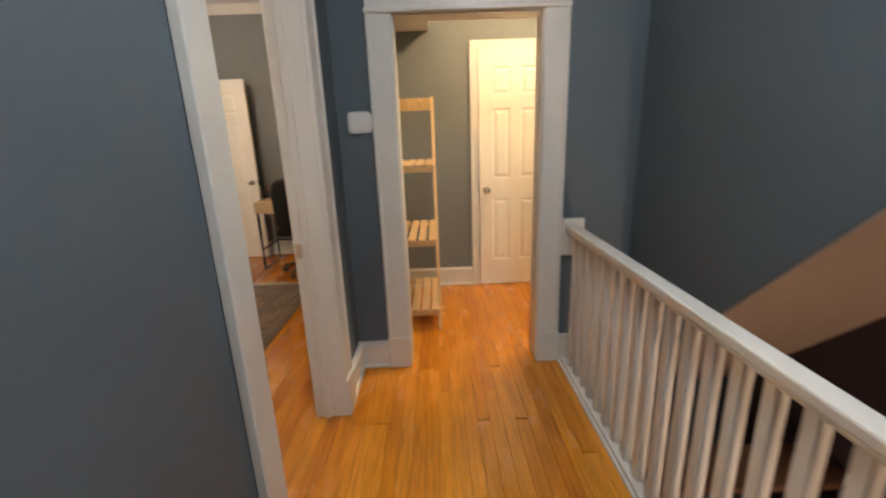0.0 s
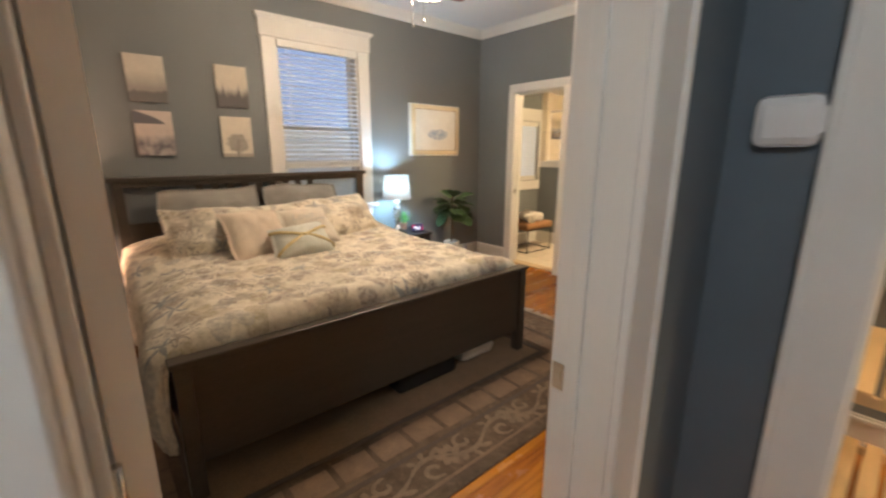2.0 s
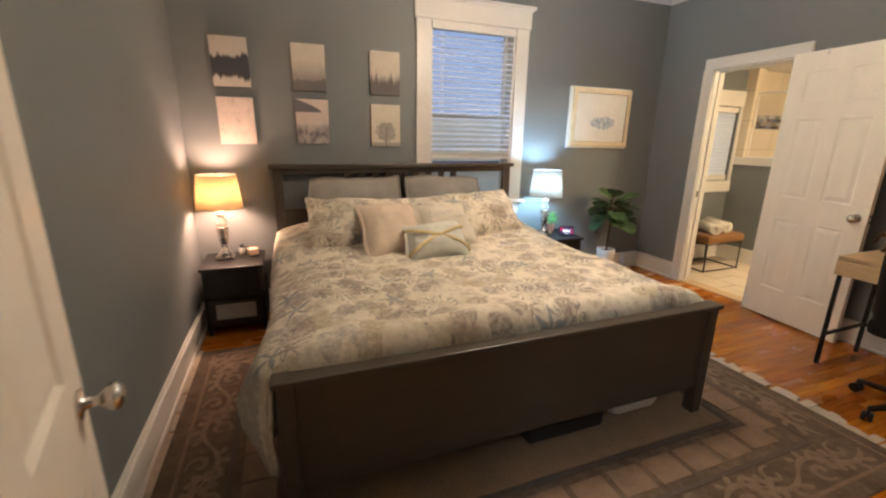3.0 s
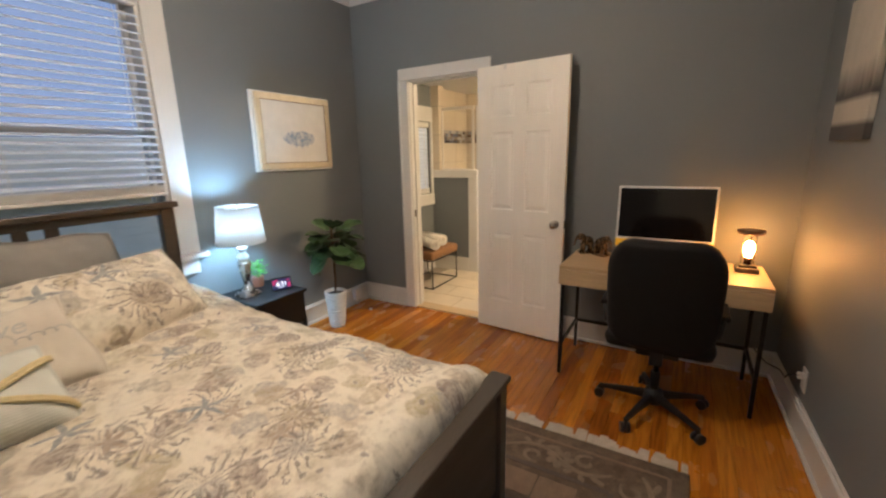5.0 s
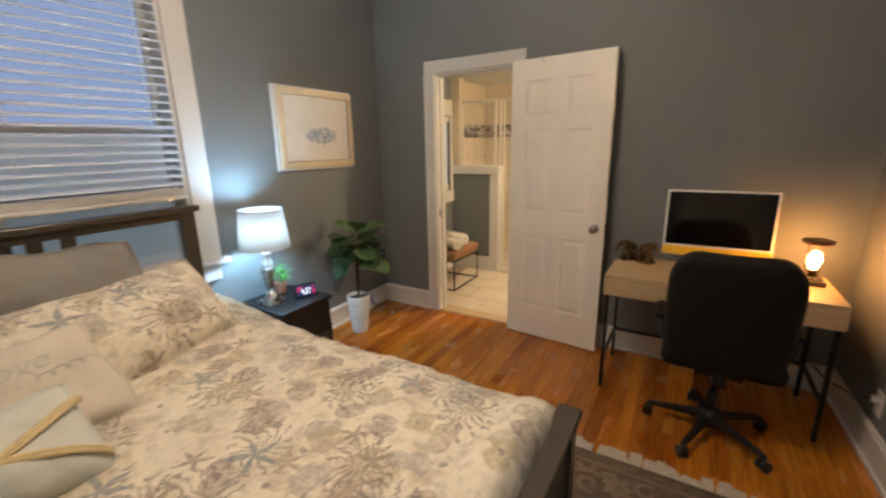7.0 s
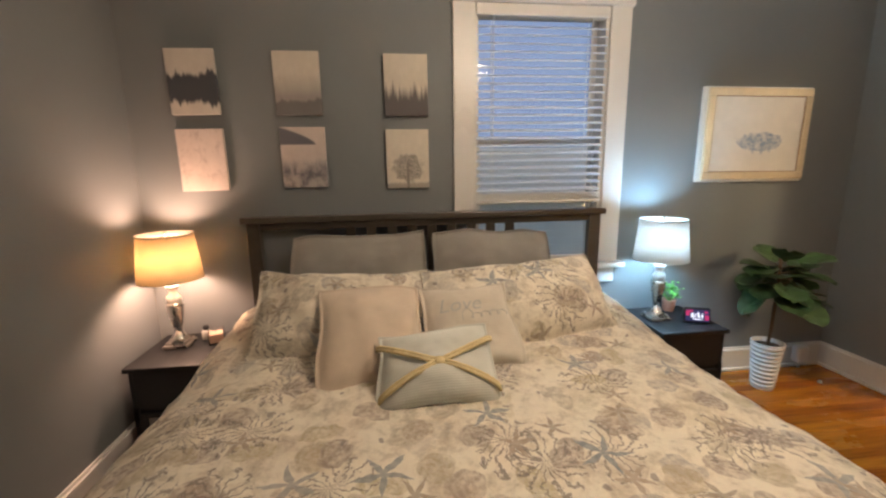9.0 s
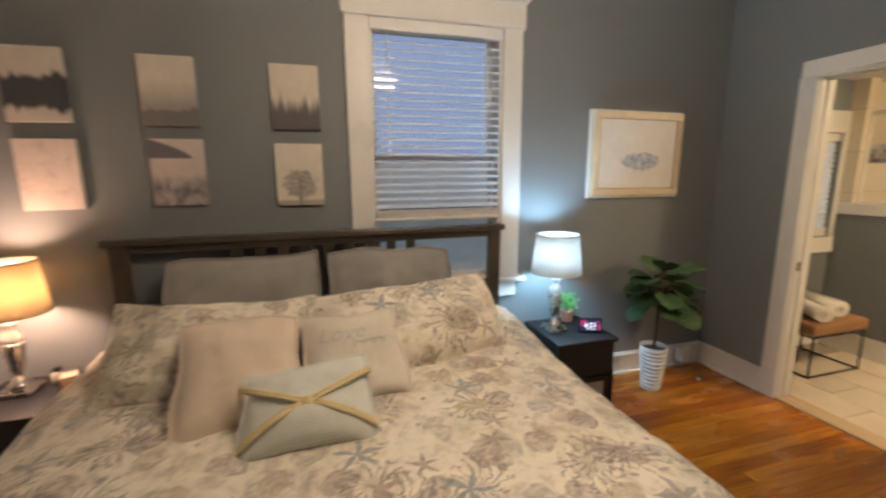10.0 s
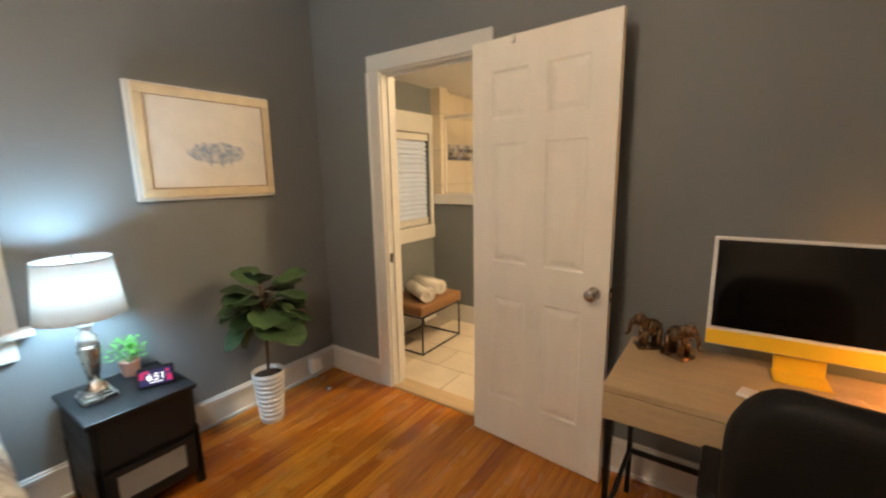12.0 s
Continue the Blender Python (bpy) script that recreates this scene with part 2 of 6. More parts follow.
        tone = mixed(t, math_node(t, "MULTIPLY", math_node(t, "ADD", ribs, 1.0), 0.2), tone, (0.58, 0.51, 0.42))
        shell = math_node(t, "MULTIPLY", shell, ramp(t, noise_of(t, co, 38, 5, 0.7), (0.4, (0.3, 0.3, 0.3)), (0.58, (1, 1, 1))))
        col = over(col, shell, hue, share, 0.4 if large > 0.08 else 0.86, tone)
    for scale, seed in ((3.1, 11.7), (2.7, 31.1)):
        patch, hue, length, ang = motif(scale, seed, 2, 0.07, 0.13, 0.6)
        wander = math_node(t, "MULTIPLY", noise_of(t, wco, 34, 4, 0.7), 15.0)
        fork = math_node(t, "MULTIPLY", length, 60.0)
        strokes = ramp(t, math_node(t, "SINE", math_node(t, "ADD", math_node(t, "ADD", math_node(t, "MULTIPLY", ang, 15.0), fork), wander)), (0.66, (0, 0, 0)), (0.8, (1, 1, 1)))
        col = over(col, math_node(t, "MULTIPLY", patch, strokes), hue, 0.65, 0.78, (0.2, 0.165, 0.14))
    for scale, seed, lo_r, hi_r, share, tones in ((3.0, 23.9, 0.011, 0.082, 0.42, ((0.19, 0.225, 0.255), (0.3, 0.3, 0.29))), (4.2, 51.3, 0.012, 0.055, 0.55, ((0.3, 0.235, 0.17), (0.4, 0.31, 0.22)))):
        star, hue, length, ang = motif(scale, seed, 5, lo_r, hi_r, 1.9)
        tone = ramp(t, hue.outputs[1], (0.0, tones[0]), (1.0, tones[1]))
        rays = math_node(t, "SINE", math_node(t, "MULTIPLY", length, 210.0))
        tone = mixed(t, math_node(t, "MULTIPLY", math_node(t, "ADD", rays, 1.0), 0.12), tone, (0.6, 0.56, 0.5))
        col = over(col, star, hue, share, 0.85, tone)
    dot, hue, length, ang = motif(8.0, 41.3, 2, 0.008, 0.013, 1.0)
    col = over(col, dot, hue, 0.4, 0.7, (0.22, 0.18, 0.17))
    col = mixed(t, ramp(t, noise_of(t, co, 60, 3), (0.45, (0, 0, 0)), (0.75, (0.15, 0.15, 0.15))), col, (0.62, 0.56, 0.47))
    link(t, col, p.inputs["Base Color"])
    p.inputs["Roughness"].default_value = 0.9
    p.inputs["Sheen Weight"].default_value = 0.1
    crease = node(t, "ShaderNodeTexVoronoi", Scale=9.0)
    crease.feature = "SMOOTH_F1"
    link(t, wco, crease.inputs["Vector"])
    bumped(t, p, mixed(t, 0.55, mixed(t, 0.5, noise_of(t, co, 26, 5), noise_of(t, co, 420, 2)), crease.outputs["Distance"]), 0.65, 0.016)
    return m


PRINT = seaside_print()


def rug_material():
    """Worn woven rug: dark, blotchy ground."""
    m, t, p = nodes_of("worn_woven_rug")
    co = coords(t)
    yarn = noise_of(t, co, 240, 2)
    field = ramp(t, noise_of(t, co, 7, 5, 0.7), (0.35, (0.085, 0.06, 0.04)), (0.5, (0.125, 0.09, 0.06)), (0.68, (0.18, 0.132, 0.088)))
    col = mixed(t, ramp(t, noise_of(t, co, 24, 5, 0.65), (0.5, (0, 0, 0)), (0.66, (0.5, 0.5, 0.5))), field, (0.22, 0.15, 0.095))
    col = mixed(t, 0.35, col, ramp(t, yarn, (0.35, (0.35, 0.33, 0.3)), (0.65, (1.3, 1.25, 1.2))), "MULTIPLY")
    link(t, col, p.inputs["Base Color"])
    p.inputs["Roughness"].default_value = 0.97
    bumped(t, p, yarn, 0.5, 0.004)
    return m


RUG = rug_material()
RUG_FIELD = paint("worn_tan_wool", (0.24, 0.165, 0.1), 0.97, 0.35, 9, 240, 0.5)
RUG_SCROLL = paint("faded_tan_wool", (0.215, 0.155, 0.107), 0.97, 0.45, 16, 240, 0.4)
RUG_TILE = paint("faded_rose_wool", (0.21, 0.14, 0.092), 0.97, 0.4, 14, 240, 0.5, shift=True)
RUG_BAND = paint("dark_brown_wool", (0.1, 0.078, 0.062), 0.97, 0.35, 12, 240, 0.5)
FRINGE = paint("cream_cotton_fringe", (0.5, 0.43, 0.34), 0.95, 0.2, 30, 200, 0.4)


def glow(name, colour, strength, body=(0.9, 0.88, 0.85)):
    m, t, p = nodes_of(name)
    p.inputs["Base Color"].default_value = (*body, 1)
    p.inputs["Emission Color"].default_value = (*colour, 1)
    p.inputs["Emission Strength"].default_value = strength
    return m


def shade_cloth(name, c, through_c):
    m, t, p = nodes_of(name)
    co = coords(t)
    weave = noise_of(t, co, 260, 2)
    link(t, ramp(t, weave, (0.3, tuple(x * 0.92 for x in c)), (0.7, c)), p.inputs["Base Color"])
    p.inputs["Roughness"].default_value = 0.9
    tr = t.nodes.new("ShaderNodeBsdfTranslucent")
    tr.inputs[0].default_value = (*through_c, 1)
    mx = t.nodes.new("ShaderNodeMixShader")
    mx.inputs[0].default_value = 0.5
    link(t, p.outputs[0], mx.inputs[1])
    link(t, tr.outputs[0], mx.inputs[2])
    link(t, mx.outputs[0], t.nodes["Material Output"].inputs[0])
    bumped(t, p, weave, 0.15, 0.002)
    return m


SHADE_COOL = shade_cloth("white_shade_linen", (0.8, 0.8, 0.78), (0.42, 0.40, 0.375))
SHADE_WARM = shade_cloth("cream_shade_linen", (0.8, 0.74, 0.6), (0.5, 0.41, 0.25))
# white slats; blue light from the sky outside is mixed into both base colours
BATH_SLAT = paint("sky_tinted_bath_slat", (0.66, 0.76, 0.94), 0.4, 0.04, 6, 90, 0.03)
BLIND = paint("sky_tinted_blind_slat", (0.70, 0.78, 0.9), 0.35, 0.04, 6, 90, 0.03)
FAN_GLASS = glow("lit_fan_globe", (1.0, 0.76, 0.52), FAN_GLOW)
ALCOVE_GLASS = glow("lit_alcove_dome", (1.0, 0.68, 0.36), ALCOVE_GLOW)
BATH_GLASS = glow("lit_bath_dome", (1.0, 0.68, 0.36), BATH_GLOW)
# glow of the unseen dome added to brighten the hall
HALL_GLASS = glow("hall_fill_dome", (0.97, 0.98, 0.96), HALL_GLOW)
SCONCE_GLASS = glow("lit_sconce_globe", (1.0, 0.66, 0.42), 230.0)
BULB_GLASS = glow("lit_amber_bulb", (1.0, 0.40, 0.085), DESK_GLOW)
DUSK = glow("dusk_sky", (0.37, 0.52, 0.86), 0.35, (0.0, 0.0, 0.0))
DIGITS = glow("white_clock_digits", (0.9, 0.95, 1.0), 1.1)
CLOCKFACE = glow("clock_display", (0.03, 0.03, 0.12), 0.5, (0.01, 0.01, 0.015))
CLOCKPINK = glow("clock_pink_shape", (0.9, 0.05, 0.2), 0.4, (0.05, 0.0, 0.01))


def glass(name, rough=0.0, tint=(1, 1, 1)):
    m, t, p = nodes_of(name)
    p.inputs["Base Color"].default_value = (*tint, 1)
    p.inputs["Transmission Weight"].default_value = 1.0
    p.inputs["Roughness"].default_value = rough
    p.inputs["IOR"].default_value = 1.45
    return m


GLASS = glass("window_glass")


def leaf_material(name, c):
    m, t, p = nodes_of(name)
    co = coords(t)
    n = noise_of(t, co, 18, 4)
    link(t, ramp(t, n, (0.3, tuple(x * 0.6 for x in c)), (0.7, tuple(x * 1.35 for x in c))), p.inputs["Base Color"])
    p.inputs["Roughness"].default_value = 0.42
    bumped(t, p, noise_of(t, co, 70, 3), 0.25, 0.004)
    return m


LEAF = leaf_material("dark_fig_leaf", (0.035, 0.075, 0.028))
LEAF_LIGHT = leaf_material("light_fig_leaf", (0.06, 0.115, 0.042))
LEAF_BRIGHT = leaf_material("bright_herb_leaf", (0.12, 0.36, 0.06))


def wall_tiles():
    m, t, p = nodes_of("cream_shower_tile")
    co = coords(t, kind="Object")
    sep = t.nodes.new("ShaderNodeSeparateXYZ")
    link(t, co, sep.inputs[0])
    cmb = t.nodes.new("ShaderNodeCombineXYZ")
    link(t, math_node(t, "ADD", sep.outputs[0], sep.outputs[1]), cmb.inputs[0])
    link(t, sep.outputs[2], cmb.inputs[1])
    b = t.nodes.new("ShaderNodeTexBrick")
    b.inputs["Color1"].default_value, b.inputs["Color2"].default_value = (0.72, 0.64, 0.5, 1), (0.67, 0.59, 0.46, 1)
    b.inputs["Mortar"].default_value = (0.52, 0.46, 0.37, 1)
    b.inputs["Scale"].default_value, b.inputs["Mortar Size"].default_value = 1.0, 0.004
    b.inputs["Brick Width"].default_value, b.inputs["Row Height"].default_value = 0.33, 0.33
    b.offset = 0.0
    link(t, cmb.outputs[0], b.inputs[0])
    link(t, b.outputs[0], p.inputs["Base Color"])
    p.inputs["Roughness"].default_value = 0.25
    return m


def mosaic():
    m, t, p = nodes_of("glass_mosaic_piece")
    oi = t.nodes.new("ShaderNodeObjectInfo")
    tone = ramp(t, oi.outputs["Random"], (0.0, (0.05, 0.06, 0.1)), (0.28, (0.2, 0.13, 0.08)), (0.5, (0.58, 0.54, 0.47)), (0.7, (0.18, 0.21, 0.28)), (1.0, (0.66, 0.64, 0.6)))
    link(t, mixed(t, 0.3, tone, ramp(t, noise_of(t, coords(t, shift=True), 90, 3), (0.3, (0.6, 0.6, 0.6)), (0.7, (1.2, 1.2, 1.2))), "MULTIPLY"), p.inputs["Base Color"])
    p.inputs["Roughness"].default_value = 0.15
    return m


SHOWER_TILE, MOSAIC = wall_tiles(), mosaic()


# ---- mesh helpers ----
def box(bm, x0, x1, y0, y1, z0, z1, r=0.0, seg=2):
    vs = [bm.verts.new((x, y, z)) for x in (x0, x1) for y in (y0, y1) for z in (z0, z1)]
    fs = [bm.faces.new([vs[i] for i in f]) for f in ((0, 1, 3, 2), (4, 6, 7, 5), (0, 4, 5, 1), (2, 3, 7, 6), (0, 2, 6, 4), (1, 5, 7, 3))]
    if r > 0:
        es = list({e for f in fs for e in f.edges})
        bmesh.ops.bevel(bm, geom=es, offset=r, segments=seg, affect="EDGES", profile=0.5)
    return bm


def boxes(*rows, r=0.0):
    bm = bmesh.new()
    for a in rows:
        box(bm, *a, r=r)
    return bm


def rod(bm, a, b, ra, rb=None, n=12):
    a, b = Vector(a), Vector(b)
    rb = ra if rb is None else rb
    q = (b - a).to_track_quat("Z", "Y")
    loops = []
    for c, r in ((a, ra), (b, rb)):
        loops.append([bm.verts.new(c + q @ Vector((r * math.cos(i * math.tau / n), r * math.sin(i * math.tau / n), 0))) for i in range(n)])
    for i in range(n):
        f = bm.faces.new((loops[0][i], loops[0][(i + 1) % n], loops[1][(i + 1) % n], loops[1][i]))
        f.smooth = True
    bm.faces.new(loops[0][::-1])
    bm.faces.new(loops[1])
    return bm


def lathe(bm, profile, n=24, at=(0, 0, 0), squash=(1, 1)):
    loops = []
    for r, z in profile:
        loops.append([bm.verts.new((at[0] + r * squash[0] * math.cos(i * math.tau / n), at[1] + r * squash[1] * math.sin(i * math.tau / n), at[2] + z)) for i in range(n)])
    for a, b in zip(loops, loops[1:]):
        for i in range(n):
            f = bm.faces.new((a[i], a[(i + 1) % n], b[(i + 1) % n], b[i]))
            f.smooth = True
    return bm, loops


def turned(profile, n=24, at=(0, 0, 0), squash=(1, 1), caps=True):
    bm, loops = lathe(bmesh.new(), profile, n, at, squash)
    if caps:
        bm.faces.new(loops[0][::-1])
        bm.faces.new(loops[-1])
    return bm


def blob(bm, c, r, n=14):
    m = Matrix.Translation(c) @ Matrix.Diagonal((*r, 1))
    got = bmesh.ops.create_uvsphere(bm, u_segments=n, v_segments=max(6, n // 2 + 1), radius=1.0, matrix=m)
    for v in got["verts"]:
        for f in v.link_faces:
            f.smooth = True
    return bm


def tube(bm, pts, r, n=8):
    """One smooth tube along the points."""
    pts = [Vector(p) for p in pts]
    prev, q = None, None
    for k, p in enumerate(pts):
        d = (pts[min(k + 1, len(pts) - 1)] - pts[max(k - 1, 0)]).normalized()
        if q is None:
            side = d.orthogonal().normalized()
        else:
            side = (side - d * side.dot(d)).normalized()
        q = d.cross(side)
        loop = [bm.verts.new(p + (side * math.cos(i * math.tau / n) + q * math.sin(i * math.tau / n)) * r) for i in range(n)]
        if prev:
            for i in range(n):
                bm.faces.new((prev[i], prev[(i + 1) % n], loop[(i + 1) % n], loop[i])).smooth = True
        else:
            bm.faces.new(loop[::-1])
        prev = loop
    bm.faces.new(prev)
    return bm


def mesh_of(name, bm, material, smooth=False):
    bmesh.ops.recalc_face_normals(bm, faces=bm.faces[:])
    me = bpy.data.meshes.new(name)
    bm.to_mesh(me)
    bm.free()
    me.materials.append(material)
    if smooth:
        me.polygons.foreach_set("use_smooth", [True] * len(me.polygons))
    return me


def part(name, bm, material, parent, label="", smooth=False):
    ob = new(name, mesh_of(name, bm, material, smooth))
    ob.parent = parent
    return tagged(ob, label)


def thing(name, at, label, category, group="", turn=0.0):
    ob = new(name)
    ob.empty_display_size = 0.1
    ob.matrix_basis = pose(*at, 0, 0, turn)
    return tagged(ob, label, category, group)


def solid(name, bm, material, label, category, at=(0, 0, 0), turn=0.0, smooth=False, group=""):
    ob = new(name, mesh_of(name, bm, material, smooth))
    ob.matrix_basis = pose(*at, 0, 0, turn)
    return tagged(ob, label, category, group)


def setting(name, bm, material, label="", category="", smooth=False):
    return tagged(new(name, mesh_of(name, bm, material, smooth)), label, category, kind="structure")


def words(text, size, material, parent, m, name="text"):
    cu = bpy.data.curves.new(name, "FONT")
    cu.body, cu.size, cu.extrude, cu.align_x, cu.align_y = text, size, 0.0004, "CENTER", "CENTER"
    tmp = new(name, cu)
    bpy.context.view_layer.update()
    me = bpy.data.meshes.new_from_object(tmp.evaluated_get(bpy.context.evaluated_depsgraph_get()))
    bpy.data.objects.remove(tmp)
    me.materials.clear()
    me.materials.append(material)
    ob = new(name, me)
    ob.parent, ob.matrix_local = parent, m
    return ob


# ---- structure: bedroom x -3.88..-0.50, y 0.51..4.93; hall, alcove, stairwell, bathroom ----
W, E, S, N, H = -3.88, -0.442, 0.51, 4.93, 2.80
setting("floor", boxes((-4.0, -0.4, 0.4, 4.99, -0.2, -0.013), (-0.4, 0.99, -1.4, 3.62, -0.2, -0.013), (0.99, 1.5, 2.17, 3.62, -0.2, -0.013)), STAIR)
setting("ceiling", boxes((-4.0, 2.2, -1.4, 5.0, H, H + 0.12)), CEIL)
setting("wall_west", boxes((W - 0.18, W, 0.4, 2.38, -0.2, H), (W - 0.18, W, 3.18, 5.70, -0.2, H), (W - 0.18, W, 6.20, 7.3, -0.2, H),
                           (W - 0.18, W, 2.38, 3.18, -0.2, 0.80), (W - 0.18, W, 2.38, 3.18, 2.335, H),
                           (W - 0.18, W, 5.70, 6.20, -0.2, 0.95), (W - 0.18, W, 5.70, 6.20, 1.80, H)), WALL)
setting("wall_south", boxes((W, E, 0.39, S, -0.2, H)), WALL)
setting("wall_north", boxes((W, -3.28, N, N + 0.12, -0.2, H), (-2.595, -0.30, N, N + 0.12, -0.2, H), (-3.28, -2.595, N, N + 0.12, 2.04, H)), WALL)
# the old wall north of the door runs 2 degrees out of square
EAST = pose(E, 1.708, 0, 0, 0, 2) @ pose(-E, -1.708, 0)
setting("wall_east_north", boxes((E, -0.40, 1.709, N + 0.03, -0.013, H)), WALL).matrix_basis = EAST
setting("wall_east", boxes((E, -0.40, 0.39, 0.89, -0.013, H), (E, -0.40, 0.89, 1.70, 2.05, H)), WALL)
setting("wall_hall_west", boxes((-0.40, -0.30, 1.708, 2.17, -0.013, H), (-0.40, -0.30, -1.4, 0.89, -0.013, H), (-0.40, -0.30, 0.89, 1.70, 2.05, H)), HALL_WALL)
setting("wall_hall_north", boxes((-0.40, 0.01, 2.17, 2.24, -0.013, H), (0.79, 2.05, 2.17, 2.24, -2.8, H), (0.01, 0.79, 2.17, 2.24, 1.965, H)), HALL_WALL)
setting("wall_alcove_south", boxes((-0.40, 0.01, 2.24, 2.30, -0.013, H), (0.79, 1.42, 2.24, 2.30, -0.013, H), (0.01, 0.79, 2.24, 2.30, 1.965, H)), WALL)
setting("wall_alcove_west", boxes((-0.40, -0.30, 2.30, 3.57, -0.013, H)), WALL)
setting("wall_alcove_east", boxes((1.42, 1.52, 2.24, 3.68, -0.2, H)), WALL)
setting("wall_alcove_north", boxes((-0.40, 1.42, 3.57, 3.68, -0.2, H)), WALL)
setting("alcove_soffit", boxes((-0.30, 0.19, 2.30, 3.57, 2.19, H)), CEIL)
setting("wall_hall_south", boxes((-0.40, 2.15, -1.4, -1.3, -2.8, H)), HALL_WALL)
bm = bmesh.new()
ring = [(2.17, -0.173), (-0.74, 2.795), (2.17, 2.795)]
va, vb = [bm.verts.new((1.32, y, z)) for y, z in ring], [bm.verts.new((2.05, y, z)) for y, z in ring]
bm.faces.new(va), bm.faces.new(vb)
for k in range(3):
    bm.faces.new((va[k], va[(k + 1) % 3], vb[(k + 1) % 3], vb[k]))
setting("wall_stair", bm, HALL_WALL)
run, rise = -0.74 - 2.17, 2.795 + 0.173
span = math.hypot(run, rise)
ny, nz = -rise / span * 0.012, run / span * 0.012
bm = bmesh.new()
va, vb = [[bm.verts.new((x, y + k * ny, z + k * nz)) for k in (0.3, 1.0) for y, z in ((2.168, -0.173), (-0.74, 2.793))] for x in (1.318, 2.05)]
bm.faces.new([va[k] for k in (0, 1, 3, 2)]), bm.faces.new([vb[k] for k in (0, 1, 3, 2)])
for a, b in ((0, 1), (1, 3), (3, 2), (2, 0)):
    bm.faces.new((va[a], va[b], vb[b], vb[a]))
setting("stair_soffit", bm, SOFFIT, "pale sloping soffit over the stairs", "soffit")
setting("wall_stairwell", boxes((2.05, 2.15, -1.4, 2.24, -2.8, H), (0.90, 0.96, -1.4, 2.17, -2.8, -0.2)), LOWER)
setting("floor_lower", boxes((0.9, 2.15, -1.4, 2.24, -2.9, -2.8)), STAIR)
bm = bmesh.new()
for k in range(13):
    y1, z1 = 1.6 - 0.24 * k, -0.19 - 0.19 * k
    if z1 < -2.75:
        break
    box(bm, 0.97, 2.05, y1 - 0.27, y1, z1 - 0.03, z1, 0.006, 1)
    box(bm, 0.97, 2.05, y1 - 0.02, y1, z1 - 0.19, z1 - 0.03)
setting("stairs", bm, STAIR, "dark wooden stairs going down", "stairs")

# bathroom shell
setting("bath_floor", boxes((W, -1.2, 4.99, 7.3, -0.2, -0.008)), GROUT)
setting("bath_ceiling", boxes((W, -1.2, 5.05, 7.3, 2.21, 2.3)), CEIL)
setting("wall_bath", boxes((-1.3, -1.2, 5.05, 7.3, -0.2, 2.21), (-2.2, -1.3, 6.25, 6.35, 0, 2.21)), WALL)
setting("wall_shower", boxes((W, -1.3, 7.15, 7.3, -0.2, 2.21), (W, W + 0.012, 6.37, 7.15, 0, 2.21), (W, W + 0.11, 6.25, 6.37, 1.235, 2.21)), SHOWER_TILE)
mosaic_band = setting("mosaic_band", boxes((W + 0.012, -2.3, 7.146, 7.15, 1.56, 1.72), (W + 0.012, W + 0.016, 6.37, 7.146, 1.56, 1.72)), GROUT, "mosaic band of blue, white and brown glass", "tile band")
knee = tagged(thing("knee_wall", (0, 0, 0), "grey half wall with white cap under shower glass", "half wall"), kind="structure")
part("body", boxes((W, -3.38, 6.25, 6.37, 0, 1.145)), WALL, knee)
part("cap", boxes((W, -3.26, 6.23, 6.39, 1.145, 1.235), r=0.006), TRIM, knee, "white cap")
part("end_post", boxes((-3.38, -3.27, 6.24, 6.38, 0, 1.145)), TRIM, knee, "white end trim")
part("base", boxes((W, -3.38, 6.235, 6.25, 0, 0.17)), TRIM, knee, "white base trim")
setting("threshold", boxes((-3.28, -2.595, 4.925, 5.06, -0.012, 0.012), r=0.004), OAK, "wooden door threshold", "threshold")


def baseboard(name, runs, h=0.17):
    """runs: (axis, fixed face, side, from, to)."""
    bm = bmesh.new()
    for axis, f, side, a, b in runs:
        for d, z0, z1 in ((0.018, 0.0, h - 0.035), (0.026, h - 0.035, h - 0.012), (0.014, h - 0.012, h), (0.032, 0.0, 0.02)):
            lo, hi = sorted((f, f + side * d))
            if axis == "x":
                box(bm, lo, hi, a, b, z0, z1, 0.003, 1)
            else:
                box(bm, a, b, lo, hi, z0, z1, 0.003, 1)
    return setting(name, bm, TRIM, "white painted baseboard with moulded cap", "baseboard")


baseboard("baseboard_bedroom", [("x", W, 1, S, N), ("y", S, 1, W, -1.35), ("y", N, -1, W, -3.38), ("y", N, -1, -2.5, E)])
baseboard("baseboard_east", [("x", E, -1, 1.80, N)]).matrix_basis = EAST
baseboard("baseboard_hall", [("x", -0.30, 1, 1.80, 2.17), ("y", 2.17, -1, -0.30, -0.10), ("x", -0.30, 1, -1.3, 0.77)])
baseboard("baseboard_alcove", [("y", 3.57, -1, -0.30, 0.52), ("x", -0.30, 1, 2.30, 3.57), ("x", 1.42, -1, 2.30, 3.57)])
baseboard("baseboard_bath", [("x", W, 1, 5.05, 6.235), ("y", N + 0.12, 1, W, -3.38)])


def crown(runs):
    bm = bmesh.new()
    prof = [(0.0, -0.085), (0.012, -0.085), (0.018, -0.07), (0.045, -0.045), (0.07, -0.018), (0.075, -0.01), (0.085, 0.0)]
    for axis, f, side, a, b in runs:
        rows = []
        for s in (a, b):
            rows.append([bm.verts.new((f + side * d, s, H + z) if axis == "x" else (s, f + side * d, H + z)) for d, z in prof])
        for i in range(len(prof) - 1):
            bm.faces.new((rows[0][i], rows[0][i + 1], rows[1][i + 1], rows[1][i])).smooth = True
    return setting("crown_trim", bm, TRIM, "white crown moulding", "moulding")


